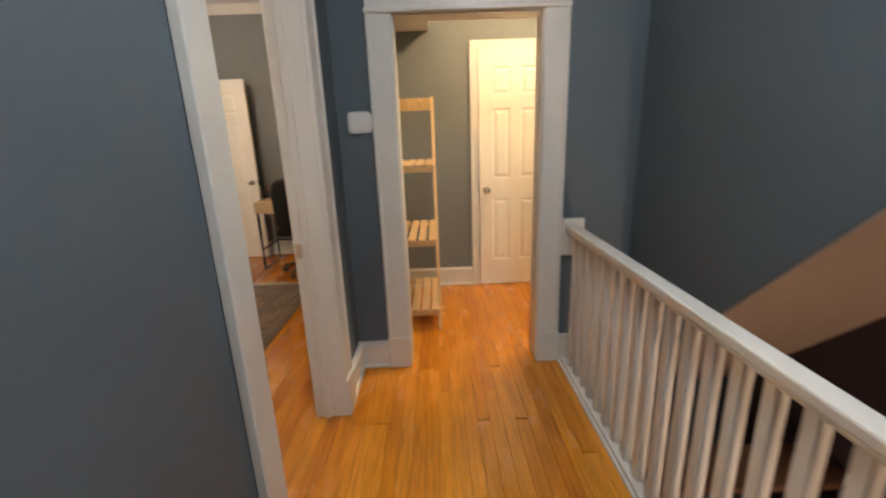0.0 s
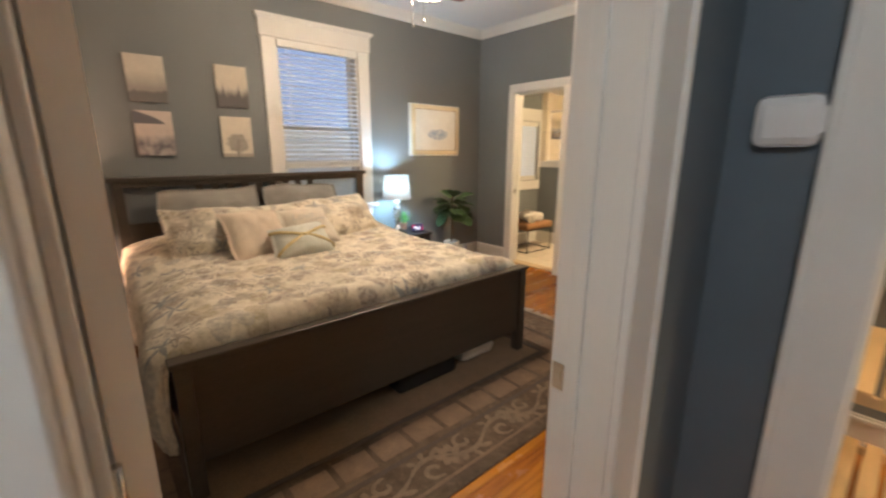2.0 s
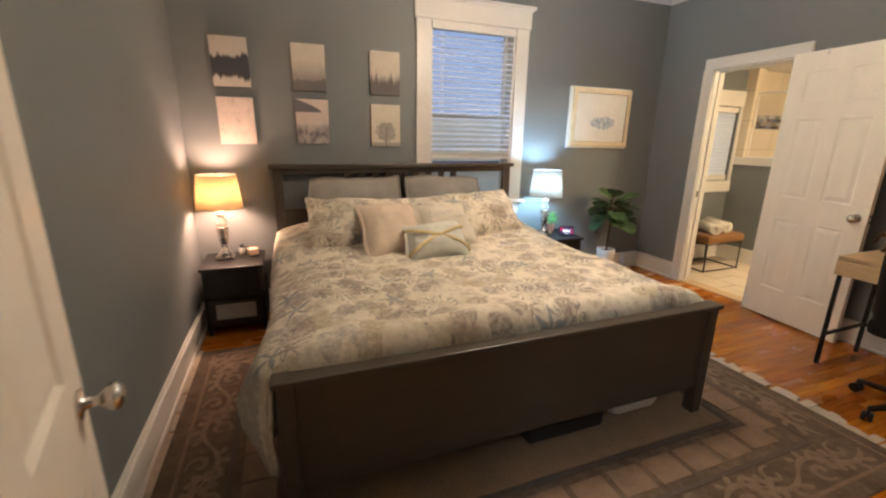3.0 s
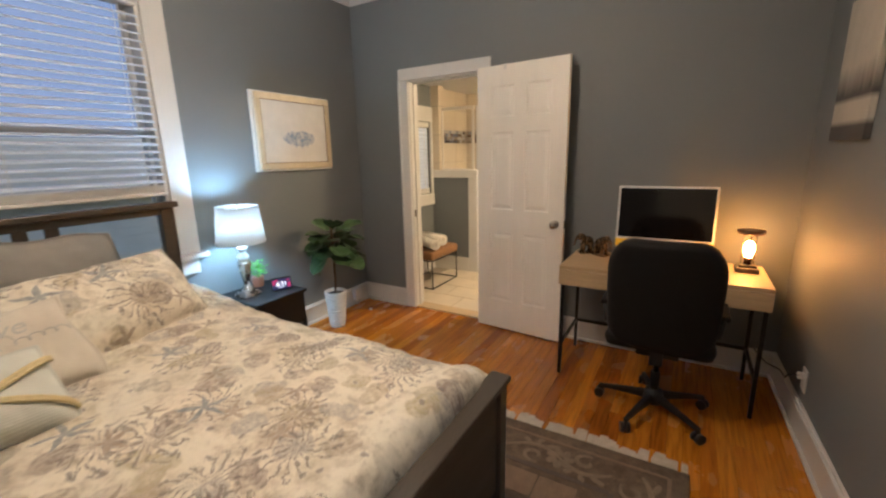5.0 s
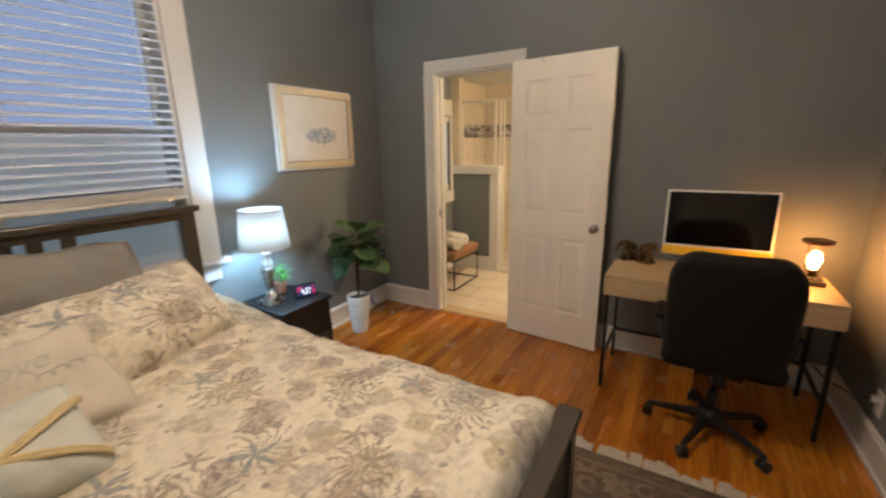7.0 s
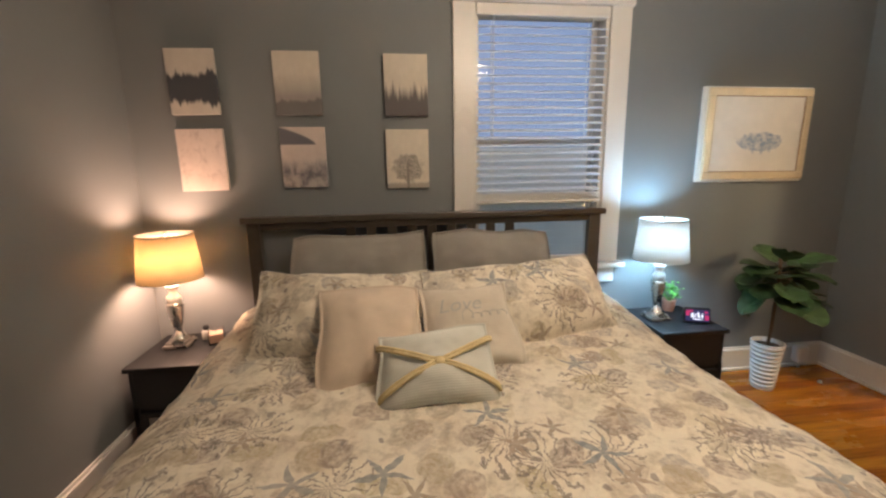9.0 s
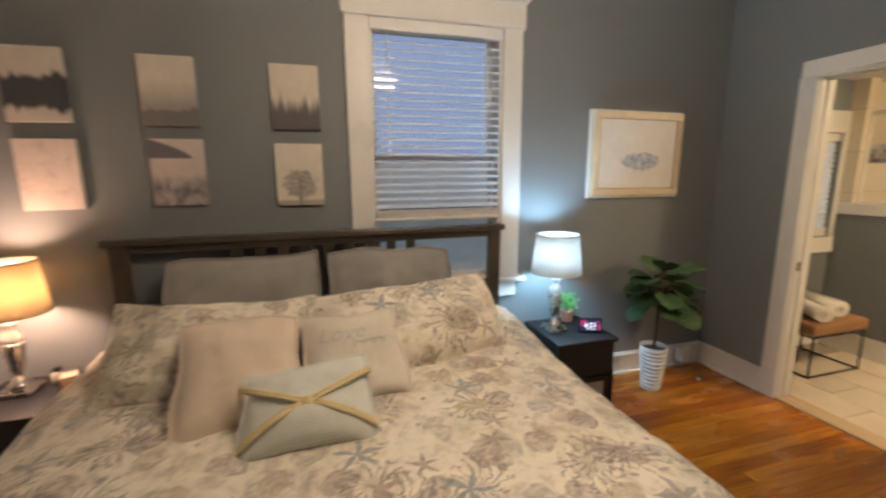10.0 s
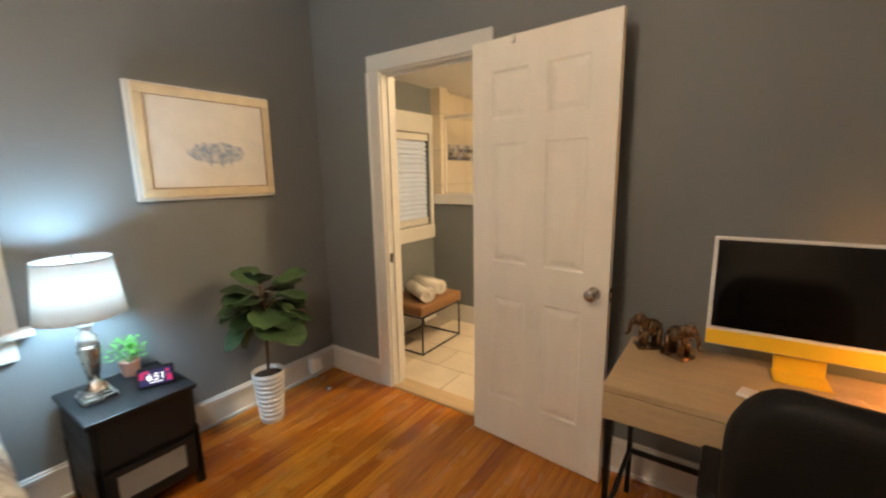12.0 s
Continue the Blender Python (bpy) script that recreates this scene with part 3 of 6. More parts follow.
crown([("x", W, 1, S, N), ("y", S, 1, W, E), ("y", N, -1, W, E), ("x", E, -1, S, 1.708)])
crown([("x", E, -1, 1.708, N)]).matrix_basis = EAST


def casing(name, axis, face, side, a, b, top, w=0.1, depth=0.022, head=0.0, cap=False, plinth=0.0):
    """Flat casing round an opening a..b on the wall plane `face`."""
    bm = bmesh.new()

    def slab(s0, s1, z0, z1, d=depth, r=0.004):
        lo, hi = sorted((face, face + side * d))
        if axis == "x":
            box(bm, lo, hi, s0, s1, z0, z1, r, 1)
        else:
            box(bm, s0, s1, lo, hi, z0, z1, r, 1)

    hh = head or w
    slab(a - w, a, 0, top)
    slab(b, b + w, 0, top)
    for s0, s1 in ((a - w - 0.003, a - w + 0.018), (b + w - 0.018, b + w + 0.003)):
        slab(s0, s1, 0, top, depth + 0.008)
    slab(a - w, b + w, top, top + hh, depth + (0.004 if cap else 0.0))
    if cap:
        slab(a - w - 0.02, b + w + 0.02, top + hh, top + hh + 0.03, depth + 0.03)
        slab(a - w - 0.008, b + w + 0.008, top - 0.003, top + 0.02, depth + 0.012)
    if plinth:
        slab(a - w - 0.006, a + 0.003, 0, plinth, depth + 0.012)
        slab(b - 0.003, b + w + 0.006, 0, plinth, depth + 0.012)
    return setting(name, bm, TRIM, "white painted door casing", "casing")


casing("trim_bedroom_door_hall", "x", -0.30, 1, 0.900, 1.698, 2.06, 0.125, head=0.15, cap=True, plinth=0.2)
casing("trim_bedroom_door_room", "x", E, -1, 0.900, 1.700, 2.06, 0.09, 0.01)
casing("trim_alcove_opening", "y", 2.17, -1, 0.015, 0.785, 1.965, 0.125, head=0.16, cap=True, plinth=0.2)
casing("trim_alcove_inside", "y", 2.30, 1, 0.015, 0.785, 1.965, 0.1)
casing("trim_bath_door", "y", N, -1, -3.275, -2.6, 2.04, 0.095)


def jamb(name, axis, f0, f1, a, b, top, stop):
    """Lining boards of an opening, with a door stop."""
    bm = bmesh.new()

    def slab(p0, p1, s0, s1, z0, z1):
        if axis == "x":
            box(bm, p0, p1, s0, s1, z0, z1, 0.002, 1)
        else:
            box(bm, s0, s1, p0, p1, z0, z1, 0.002, 1)

    slab(f0, f1, a, a + 0.014, 0, top - 0.014)
    slab(f0, f1, b - 0.014, b, 0, top - 0.014)
    slab(f0, f1, a, b, top - 0.014, top)
    if stop:
        for s0, s1 in ((a + 0.014, a + 0.026), (b - 0.026, b - 0.014)):
            slab(stop[0], stop[1], s0, s1, 0, top - 0.026)
        slab(stop[0], stop[1], a + 0.014, b - 0.014, top - 0.026, top - 0.014)
    return setting(name, bm, TRIM, "white painted door jamb", "jamb")


jamb("jamb_bedroom_door", "x", E - 0.003, -0.297, 0.890, 1.708, 2.062, (-0.402, -0.37))
jamb("jamb_alcove", "y", 2.167, 2.303, 0.008, 0.792, 1.967, None)
jamb("jamb_bath_door", "y", N - 0.003, N + 0.123, -3.282, -2.593, 2.042, (N + 0.045, N + 0.075))
setting("strike_plate", boxes((-0.440, -0.411, 1.6915, 1.6938, 0.85, 0.915), (-0.434, -0.418, 1.6908, 1.692, 0.872, 0.893), r=0.0004), CHROME, "brushed nickel strike plate", "strike plate")
setting("strike_plate", boxes((-3.2685, -3.2665, N + 0.012, N + 0.04, 0.87, 0.93)), CHROME, "brushed nickel strike plate", "strike plate")

# ---- doors ----
def raised_panel(bm, s0, s1, z0, z1, y, out):
    """A moulded panel: sunk rim, raised middle, on the face y, out = -1 or 1."""
    a, b = 0.018, 0.042
    rings = [(0.0, 0.0), (0.008, -0.009), (a, -0.009), (b, -0.001)]
    prev = None
    for inset, d in rings:
        loop = [bm.verts.new((x, y + out * (d + 0.0012), z)) for x, z in ((s0 + inset, z0 + inset), (s1 - inset, z0 + inset), (s1 - inset, z1 - inset), (s0 + inset, z1 - inset))]
        if prev:
            for k in range(4):
                bm.faces.new((prev[k], prev[(k + 1) % 4], loop[(k + 1) % 4], loop[k]))
        prev = loop
    bm.faces.new(prev)


def door_leaf(width, height, thick=0.035):
    """Six-panel leaf from x 0 (hinge) to width, faces at y 0 and thick."""
    bm = bmesh.new()
    st, mid = 0.115, 0.09
    cols = ((st, width / 2 - mid / 2), (width / 2 + mid / 2, width - st))
    zs = ((0.24, 0.80), (0.98, 1.56), (1.67, 1.89))
    xs = sorted({0.0, width, *(v for c in cols for v in c)})
    zz = sorted({0.0, height, *(v for c in zs for v in c)})
    for y, out in ((0.0, -1), (thick, 1)):
        grid = {(i, k): bm.verts.new((x, y, z)) for i, x in enumerate(xs) for k, z in enumerate(zz)}
        for i in range(len(xs) - 1):
            for k in range(len(zz) - 1):
                if (xs[i], xs[i + 1]) in cols and (zz[k], zz[k + 1]) in zs:
                    raised_panel(bm, xs[i], xs[i + 1], zz[k], zz[k + 1], y - out * 0.0012, out)
                else:
                    bm.faces.new([grid[i, k], grid[i + 1, k], grid[i + 1, k + 1], grid[i, k + 1]])
    for x0, x1, z0, z1 in ((0, 0, 0, height), (width, width, 0, height), (0, width, 0, 0), (0, width, height, height)):
        if x0 == x1:
            bm.faces.new([bm.verts.new(p) for p in ((x0, 0, z0), (x0, thick, z0), (x0, thick, z1), (x0, 0, z1))])
        else:
            bm.faces.new([bm.verts.new(p) for p in ((x0, 0, z0), (x1, 0, z0), (x1, thick, z0), (x0, thick, z0))])
    bmesh.ops.remove_doubles(bm, verts=bm.verts[:], dist=1e-5)
    return bm


KNOB = [(0.027, 0.0), (0.029, 0.004), (0.012, 0.009), (0.010, 0.03), (0.016, 0.036), (0.026, 0.045), (0.028, 0.054), (0.022, 0.064), (0.008, 0.068)]


def door(name, label, hinge, turn, width, height=2.03, knob_z=0.91):
    d = thing(name, hinge, label, "door", turn=turn)
    part("leaf", door_leaf(width, height), DOORPAINT, d)
    for side in (-1, 1):
        k = part("knob", turned(KNOB, 20), CHROME, d, "brushed nickel knob")
        k.matrix_local = pose(width - 0.06, 0 if side < 0 else 0.035, knob_z, 90 if side < 0 else -90, 0, 0)
    part("latch", boxes((width - 0.001, width + 0.002, 0.005, 0.03, knob_z - 0.03, knob_z + 0.03), (width, width + 0.01, 0.012, 0.024, knob_z - 0.012, knob_z + 0.012), r=0.001), CHROME, d, "nickel latch plate")
    for z in (0.2, 1.0, 1.8):
        part("hinge", rod(bmesh.new(), (-0.006, 0.037, z - 0.045), (-0.006, 0.037, z + 0.045), 0.006, n=8), CHROME, d, "nickel hinge")
    return tagged(d, kind="structure")


bath_door = door("door_bath", "white six-panel door standing wide open", (-2.572, 4.832, 0.013), -5.3, 0.705, knob_z=0.9)
part("over_door_hook", boxes((0.222, 0.24, -0.004, -0.001, 1.995, 2.033), (0.222, 0.24, -0.004, 0.039, 2.0305, 2.0335), (0.224, 0.238, -0.016, -0.004, 1.993, 1.999), r=0.0008), TRIM, bath_door, "small white over-door hook")
door("door_bedroom", "white six-panel door open against the wall", (-0.470, 0.952, 0.013), 193.3, 0.785, knob_z=0.91)
door("door_closet", "white six-panel closet door, shut", (1.21, 3.562, 0.008), 180, 0.62, knob_z=0.88)
casing("trim_closet_door", "y", 3.57, -1, 0.585, 1.215, 2.04, 0.065, 0.02)

# ---- bedroom window ----
win = tagged(thing("window_1", (0, 0, 0), "double-hung window with white wooden casing", "window"), kind="structure")
bm = boxes((W, W + 0.022, 2.255, 2.38, 0.835, 2.335), (W, W + 0.022, 3.18, 3.305, 0.835, 2.335), (W, W + 0.026, 2.24, 3.32, 2.335, 2.49),
           (W, W + 0.055, 2.215, 3.345, 2.49, 2.515), (W, W + 0.04, 2.23, 3.33, 2.475, 2.49), (W, W + 0.034, 2.245, 3.315, 2.332, 2.35), r=0.004)
part("casing", bm, TRIM, win)
part("sill", boxes((W - 0.12, W + 0.06, 2.225, 3.345, 0.80, 0.832), r=0.008), TRIM, win)
part("apron", boxes((W, W + 0.022, 2.27, 3.29, 0.70, 0.80), r=0.004), TRIM, win)
part("frame", boxes((W - 0.17, W, 2.38, 2.40, 0.832, 2.335), (W - 0.17, W, 3.16, 3.18, 0.832, 2.335), (W - 0.17, W, 2.40, 3.16, 2.315, 2.335)), TRIM, win)


def sash(name, x, y0, y1, z0, z1, parent):
    w = 0.026
    s = part(name, boxes((x, x + 0.035, y0, y0 + w, z0, z1), (x, x + 0.035, y1 - w, y1, z0, z1), (x, x + 0.035, y0 + w, y1 - w, z0, z0 + w + 0.006), (x, x + 0.035, y0 + w, y1 - w, z1 - w, z1), r=0.003), TRIM, parent)
    g = part("pane", boxes((x + 0.015, x + 0.019, y0 + w, y1 - w, z0 + w, z1 - w)), GLASS, s)
    g.visible_shadow = False
    return s


sash("sash", W - 0.10, 2.40, 3.16, 0.832, 1.60, win)
sash("sash", W - 0.14, 2.40, 3.16, 1.56, 2.315, win)


def blind(name, label, x, y0, y1, top, bottom, pitch, slat_w, tilt, slat_paint):
    b = thing(name, (x, (y0 + y1) / 2, bottom), label, "window blind")
    hw, hh = (y1 - y0) / 2, top - bottom
    part("valance", boxes((-0.03, 0.035, -hw, hw, hh - 0.062, hh), r=0.006), TRIM, b, "white wooden valance")
    part("bottom_rail", boxes((-0.028, 0.028, -hw, hw, 0.0, 0.024), r=0.006), TRIM, b)
    for k in range(5):
        part("stacked_slat", boxes((-0.026, 0.026, -hw + 0.002, hw - 0.002, 0.027 + 0.0075 * k, 0.0325 + 0.0075 * k), r=0.001), TRIM, b)
    bm = bmesh.new()
    rows = []
    for e in (-1, 1):
        rows.append([[bm.verts.new((slat_w / 2 * u, e * (hw - 0.004), 0.004 * (1 - u * u) + dz)) for u in (-1, -0.5, 0, 0.5, 1)] for dz in (0, 0.004)])
    for k in range(2):
        for i in range(4):
            bm.faces.new((rows[0][k][i], rows[0][k][i + 1], rows[1][k][i + 1], rows[1][k][i])).smooth = True
    for i in (0, 4):
        bm.faces.new((rows[0][0][i], rows[0][1][i], rows[1][1][i], rows[1][0][i]))
    me = mesh_of("slat", bm, slat_paint)
    z, k = 0.085, 0
    while z < hh - 0.075:
        s = new("slat", me)
        s.parent = b
        s.matrix_local = pose(0, 0, z, 0, tilt + random.uniform(-2.5, 2.5), random.uniform(-0.25, 0.25))
        z += pitch
    for yy in (-hw + 0.1, hw - 0.1):
        part("ladder_cord", boxes((-0.028, -0.0265, yy - 0.002, yy + 0.002, 0.02, hh - 0.06), (0.0265, 0.028, yy - 0.002, yy + 0.002, 0.02, hh - 0.06)), PLASTIC_WHITE, b)
    return b


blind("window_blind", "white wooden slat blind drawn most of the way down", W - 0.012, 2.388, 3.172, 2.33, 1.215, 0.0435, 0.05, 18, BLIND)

# bathroom window
win2 = tagged(thing("window_2", (0, 0, 0), "small bathroom window with white casing", "window"), kind="structure")
part("casing", boxes((W, W + 0.02, 5.60, 5.70, 0.93, 1.80), (W, W + 0.02, 6.20, 6.245, 0.93, 1.80), (W, W + 0.024, 5.58, 6.245, 1.80, 1.97), (W, W + 0.03, 5.58, 6.245, 0.82, 0.95), r=0.004), TRIM, win2)
sash("sash", W - 0.12, 5.70, 6.20, 0.95, 1.80, win2)
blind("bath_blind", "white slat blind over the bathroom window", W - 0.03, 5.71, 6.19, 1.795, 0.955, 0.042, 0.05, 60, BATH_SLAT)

# outside: lawn, neighbouring house
setting("ground", boxes((-400, 400, -400, 400, -3.4, -3.3)), GROUND)
bm = bmesh.new()
bm.faces.new([bm.verts.new(p) for p in ((-70, -90, -3.3), (-70, 90, -3.3), (-70, 90, 70), (-70, -90, 70))])
setting("backdrop", bm, DUSK, "dusk sky in the distance", "sky")
house = thing("house", (-9.5, 3.0, -3.3), "pale blue-grey clapboard house next door", "house")
part("wall", boxes((-6, 0, -7, 8, 0, 4.2)), SIDING, house)
bm = bmesh.new()
vs = [bm.verts.new(p) for p in ((0.4, -7.4, 4.15), (0.4, 8.4, 4.15), (-3, 8.4, 4.5), (-3, -7.4, 4.5), (-6.4, 8.4, 4.15), (-6.4, -7.4, 4.15))]
bm.faces.new(vs[:4]), bm.faces.new((vs[3], vs[2], vs[4], vs[5]))
part("roof", bm, ROOFING, house, "grey shingle roof")
board = mesh_of("siding_board", box(bmesh.new(), 0, 0.022, -7, 8, 0, 0.148, 0.004, 1), SIDING)
for k in range(34):
    o = new("siding_board", board)
    o.parent = house
    o.matrix_local = pose(0.004, 0, 0.15 * k, 0, 3, 0)
for y0 in (-6.0, 5.2):
    wn = part("window", boxes((0.03, 0.07, y0, y0 + 0.1, 2.4, 3.9), (0.03, 0.07, y0 + 0.9, y0 + 1.0, 2.4, 3.9), (0.03, 0.07, y0 + 0.1, y0 + 0.9, 3.8, 3.9), (0.03, 0.07, y0 + 0.1, y0 + 0.9, 2.4, 2.5), (0.03, 0.06, y0 + 0.1, y0 + 0.9, 3.1, 3.16)), TRIM, house)
    part("pane", boxes((0.032, 0.036, y0 + 0.1, y0 + 0.9, 2.5, 3.8)), SCREEN, wn)

# ---- hall ----
rail = thing("stair_railing", (0.965, 0.0, 0.0), "white painted wooden stair railing with square balusters", "railing")
part("handrail", boxes((-0.032, 0.032, -1.3, 2.15, 0.826, 0.86), (-0.022, 0.022, -1.3, 2.15, 0.806, 0.826), r=0.007), TRIM, rail)
part("bottom_rail", boxes((-0.035, 0.03, -1.3, 2.15, -0.012, 0.03), (-0.05, -0.035, -1.3, 2.15, -0.012, 0.014), r=0.004), TRIM, rail)
part("end_block", boxes((-0.05, 0.07, 2.13, 2.168, 0.68, 0.893), r=0.004), TRIM, rail)
part("base_block", boxes((-0.05, 0.05, 2.13, 2.168, 0.0, 0.17), r=0.004), TRIM, rail)
bm = bmesh.new()
lathe(bm, [(0.0245, 0.03), (0.0245, 0.806)], 4)
for f in bm.faces:
    f.smooth = False
bal = mesh_of("baluster", bm, TRIM)
for k in range(32):
    o = new("baluster", bal)
    o.parent = rail
    o.matrix_local = pose(0, 2.035 - 0.105 * k, 0, 0, 0, 45)
setting("stair_edge_trim", boxes((0.94, 0.99, -1.3, 2.165, -0.2, -0.013)), TRIM)

th = thing("thermostat", (-0.18, 2.17, 1.448), "white wall thermostat with rounded corners", "thermostat")
part("case", boxes((-0.062, 0.062, -0.028, -0.001, -0.056, 0.056), r=0.02), PLASTIC_WHITE, th)
part("dial", rod(bmesh.new(), (0.05, -0.024, 0), (0.05, -0.004, 0), 0.03, 0.032, 24), PLASTIC_WHITE, th)

# slatted pine hall rack
rack = thing("hall_rack", (0.0, 2.62, 0.0), "pale pine hall rack with slatted shelves and coat hooks", "rack")
X0, X1, L = -0.235, 0.21, 0.66
for x in (X0, X1 - 0.022):
    bm = bmesh.new()
    foot, head = [[bm.verts.new((x + dx, y + dy, z)) for dx, dy in ((0, 0), (0.022, 0), (0.022, 0.034), (0, 0.034))] for y, z in ((0.0, 0.0), (L - 0.02, 1.66))]
    bm.faces.new(foot[::-1]), bm.faces.new(head)
    for k in range(4):
        bm.faces.new((foot[k], foot[(k + 1) % 4], head[(k + 1) % 4], head[k]))
    bmesh.ops.bevel(bm, geom=bm.edges[:], offset=0.003, segments=1, affect="EDGES")
    part("side_rail", bm, PINE, rack)
part("hook_board", boxes((X0 + 0.022, X1 - 0.022, L - 0.026, L - 0.006, 1.56, 1.65), r=0.003), PINE, rack)
for x in (-0.16, -0.07, 0.02, 0.11):
    part("hook", rod(bmesh.new(), (x, L - 0.024, 1.605), (x - 0.015, L - 0.085, 1.635), 0.009, 0.008, 10), PINE, rack)
slat = mesh_of("slat", boxes((-0.028, 0.028, -0.005, L + 0.035, 0.0, 0.016), r=0.003), PINE)
for z in (0.13, 0.645, 1.15):
    part("shelf_rail", boxes((X0 + 0.022, X1 - 0.022, 0.004, 0.024, z - 0.012, z + 0.022), r=0.002), PINE, rack)
    part("shelf_rail", boxes((X0 + 0.022, X1 - 0.022, L + 0.004, L + 0.024, z - 0.012, z + 0.022), r=0.002), PINE, rack)
    for k in range(6):
        o = new("slat", slat)
        o.parent = rack
        o.matrix_local = pose(X0 + 0.045 + 0.072 * k, 0, z + 0.0225)


def dome(name, label, at, material, r=0.14, deep=1.0):
    d = thing(name, at, label, "ceiling lamp")
    part("base", turned([(r * 0.8, 0.0), (r * 0.8, -0.02), (r * 0.7, -0.03)], 28), TRIM, d)
    part("globe", turned([(q * r, -0.03 - deep * z) for q, z in ((0.7, 0.0), (1.0, 0.02), (0.95, 0.05), (0.7, 0.085), (0.3, 0.105), (0.07, 0.108))], 28), material, d, "lit frosted glass dome")
    return d


dome("ceiling_light", "lit glass dome lamp on the alcove ceiling", (0.99, 2.6, H), ALCOVE_GLASS, 0.15, 0.3)
# the hall dome is an added fill lamp, out of view
dome("ceiling_light", "lit glass dome lamp added out of view on the hall ceiling", (0.62, 0.2, H), HALL_GLASS)
dome("ceiling_light", "lit glass dome lamp on the bathroom ceiling", (-2.0, 5.9, 2.21), BATH_GLASS)

sc = thing("wall_sconce", (1.5, -1.3, -0.75), "warm lit glass sconce on the lower stair wall", "wall lamp")
part("plate", boxes((-0.05, 0.05, 0.0, 0.015, -0.08, 0.08), r=0.004), CHROME, sc)
part("globe", blob(bmesh.new(), (0, 0.09, 0.0), (0.07, 0.07, 0.08), 20), SCONCE_GLASS, sc, "lit glass globe")
part("arm", rod(bmesh.new(), (0, 0.012, 0), (0, 0.03, 0), 0.012), CHROME, sc)

# ---- ceiling fan ----
fan = thing("ceiling_fan", (-2.2, 2.76, H), "ceiling fan with red-brown blades and a lit glass globe", "ceiling fan")
part("canopy", turned([(0.065, 0.0), (0.06, -0.03), (0.03, -0.06), (0.014, -0.065), (0.014, -0.18)], 24), CHROME, fan)
part("motor", turned([(0.05, -0.18), (0.1, -0.2), (0.115, -0.24), (0.11, -0.29), (0.07, -0.32), (0.055, -0.335)], 28), CHROME, fan)
part("globe", turned([(0.055, -0.335), (0.10, -0.345), (0.125, -0.375), (0.13, -0.41), (0.12, -0.45), (0.085, -0.476), (0.012, -0.488)], 32), FAN_GLASS, fan, "lit frosted glass globe")
part("finial", turned([(0.012, -0.484), (0.02, -0.49), (0.016, -0.5), (0.006, -0.51)], 16), BRONZE, fan, "small brass finial")
bm = bmesh.new()
outline = [(0.16, -0.035), (0.2, -0.055), (0.48, -0.068), (0.61, -0.066), (0.65, -0.045), (0.665, 0.0), (0.65, 0.045), (0.61, 0.066), (0.48, 0.068), (0.2, 0.055), (0.16, 0.035)]
lo, hi = [bm.verts.new((x, y, -0.005)) for x, y in outline], [bm.verts.new((x, y, 0.005)) for x, y in outline]
bm.faces.new(lo[::-1]), bm.faces.new(hi)
for k in range(len(outline)):
    bm.faces.new((lo[k], lo[(k + 1) % len(outline)], hi[(k + 1) % len(outline)], hi[k]))
blade = mesh_of("blade", bm, FAN_WOOD)
arm = mesh_of("blade_arm", boxes((0.09, 0.2, -0.015, 0.015, -0.018, -0.008), (0.17, 0.23, -0.035, 0.035, -0.013, -0.006), r=0.003), CHROME)
for k in range(5):
    for nm, me in (("blade", blade), ("blade_arm", arm)):
        o = new(nm, me)
        o.parent = fan
        o.matrix_local = pose(0, 0, -0.30, 0, 0, 72 * k + 50) @ pose(0, 0, 0, 10, 0, 0)
for x, y, l in ((-0.12, -0.05, 0.62), (0.05, -0.09, 0.635)):
    c = part("pull_chain", rod(bmesh.new(), (x, y, -0.35), (x, y, -l), 0.002, n=6), CHROME, fan)
    part("bob", rod(bmesh.new(), (x, y, -l - 0.02), (x, y, -l), 0.006, 0.004, 8), CHROME, fan)

# ---- bed ----
bed = thing("bed", (0, 0, 0), "king bed frame in dark-stained wood with slatted headboard", "bed")
XF, XH, Y0, Y1 = -1.64, -3.84, 1.08, 3.145
for y in (Y0, Y1 - 0.07):
    part("headboard_post", boxes((XH, XH + 0.05, y, y + 0.07, 0.0, 1.15), r=0.004), DARKWOOD, bed)
part("headboard_cap", boxes((XH - 0.012, XH + 0.07, Y0 - 0.025, Y1 + 0.025, 1.15, 1.184), r=0.006), DARKWOOD, bed)
part("headboard_rail", boxes((XH + 0.008, XH + 0.042, Y0 + 0.07, Y1 - 0.07, 1.11, 1.15), r=0.003), DARKWOOD, bed)
part("headboard_rail", boxes((XH + 0.008, XH + 0.042, Y0 + 0.07, Y1 - 0.07, 0.62, 0.84), r=0.003), DARKWOOD, bed)
hs = mesh_of("headboard_slat", boxes((XH + 0.014, XH + 0.034, -0.0275, 0.0275, 0.84, 1.11), r=0.002), DARKWOOD)
for k in range(9):
    o = new("headboard_slat", hs)
    o.parent = bed
    o.location = (0, 1.645 + 0.117 * k, 0)
for y in (Y0, Y1 - 0.06):
    part("foot_post", boxes((XF - 0.06, XF, y, y + 0.06, 0.0, 0.595), r=0.004), DARKWOOD, bed)
part("footboard_panel", boxes((XF - 0.045, XF - 0.015, Y0 + 0.06, Y1 - 0.06, 0.155, 0.595), r=0.003), DARKWOOD, bed)
part("footboard_cap", boxes((XF - 0.068, XF + 0.012, Y0 - 0.012, Y1 + 0.012, 0.595, 0.618), r=0.005), DARKWOOD, bed)
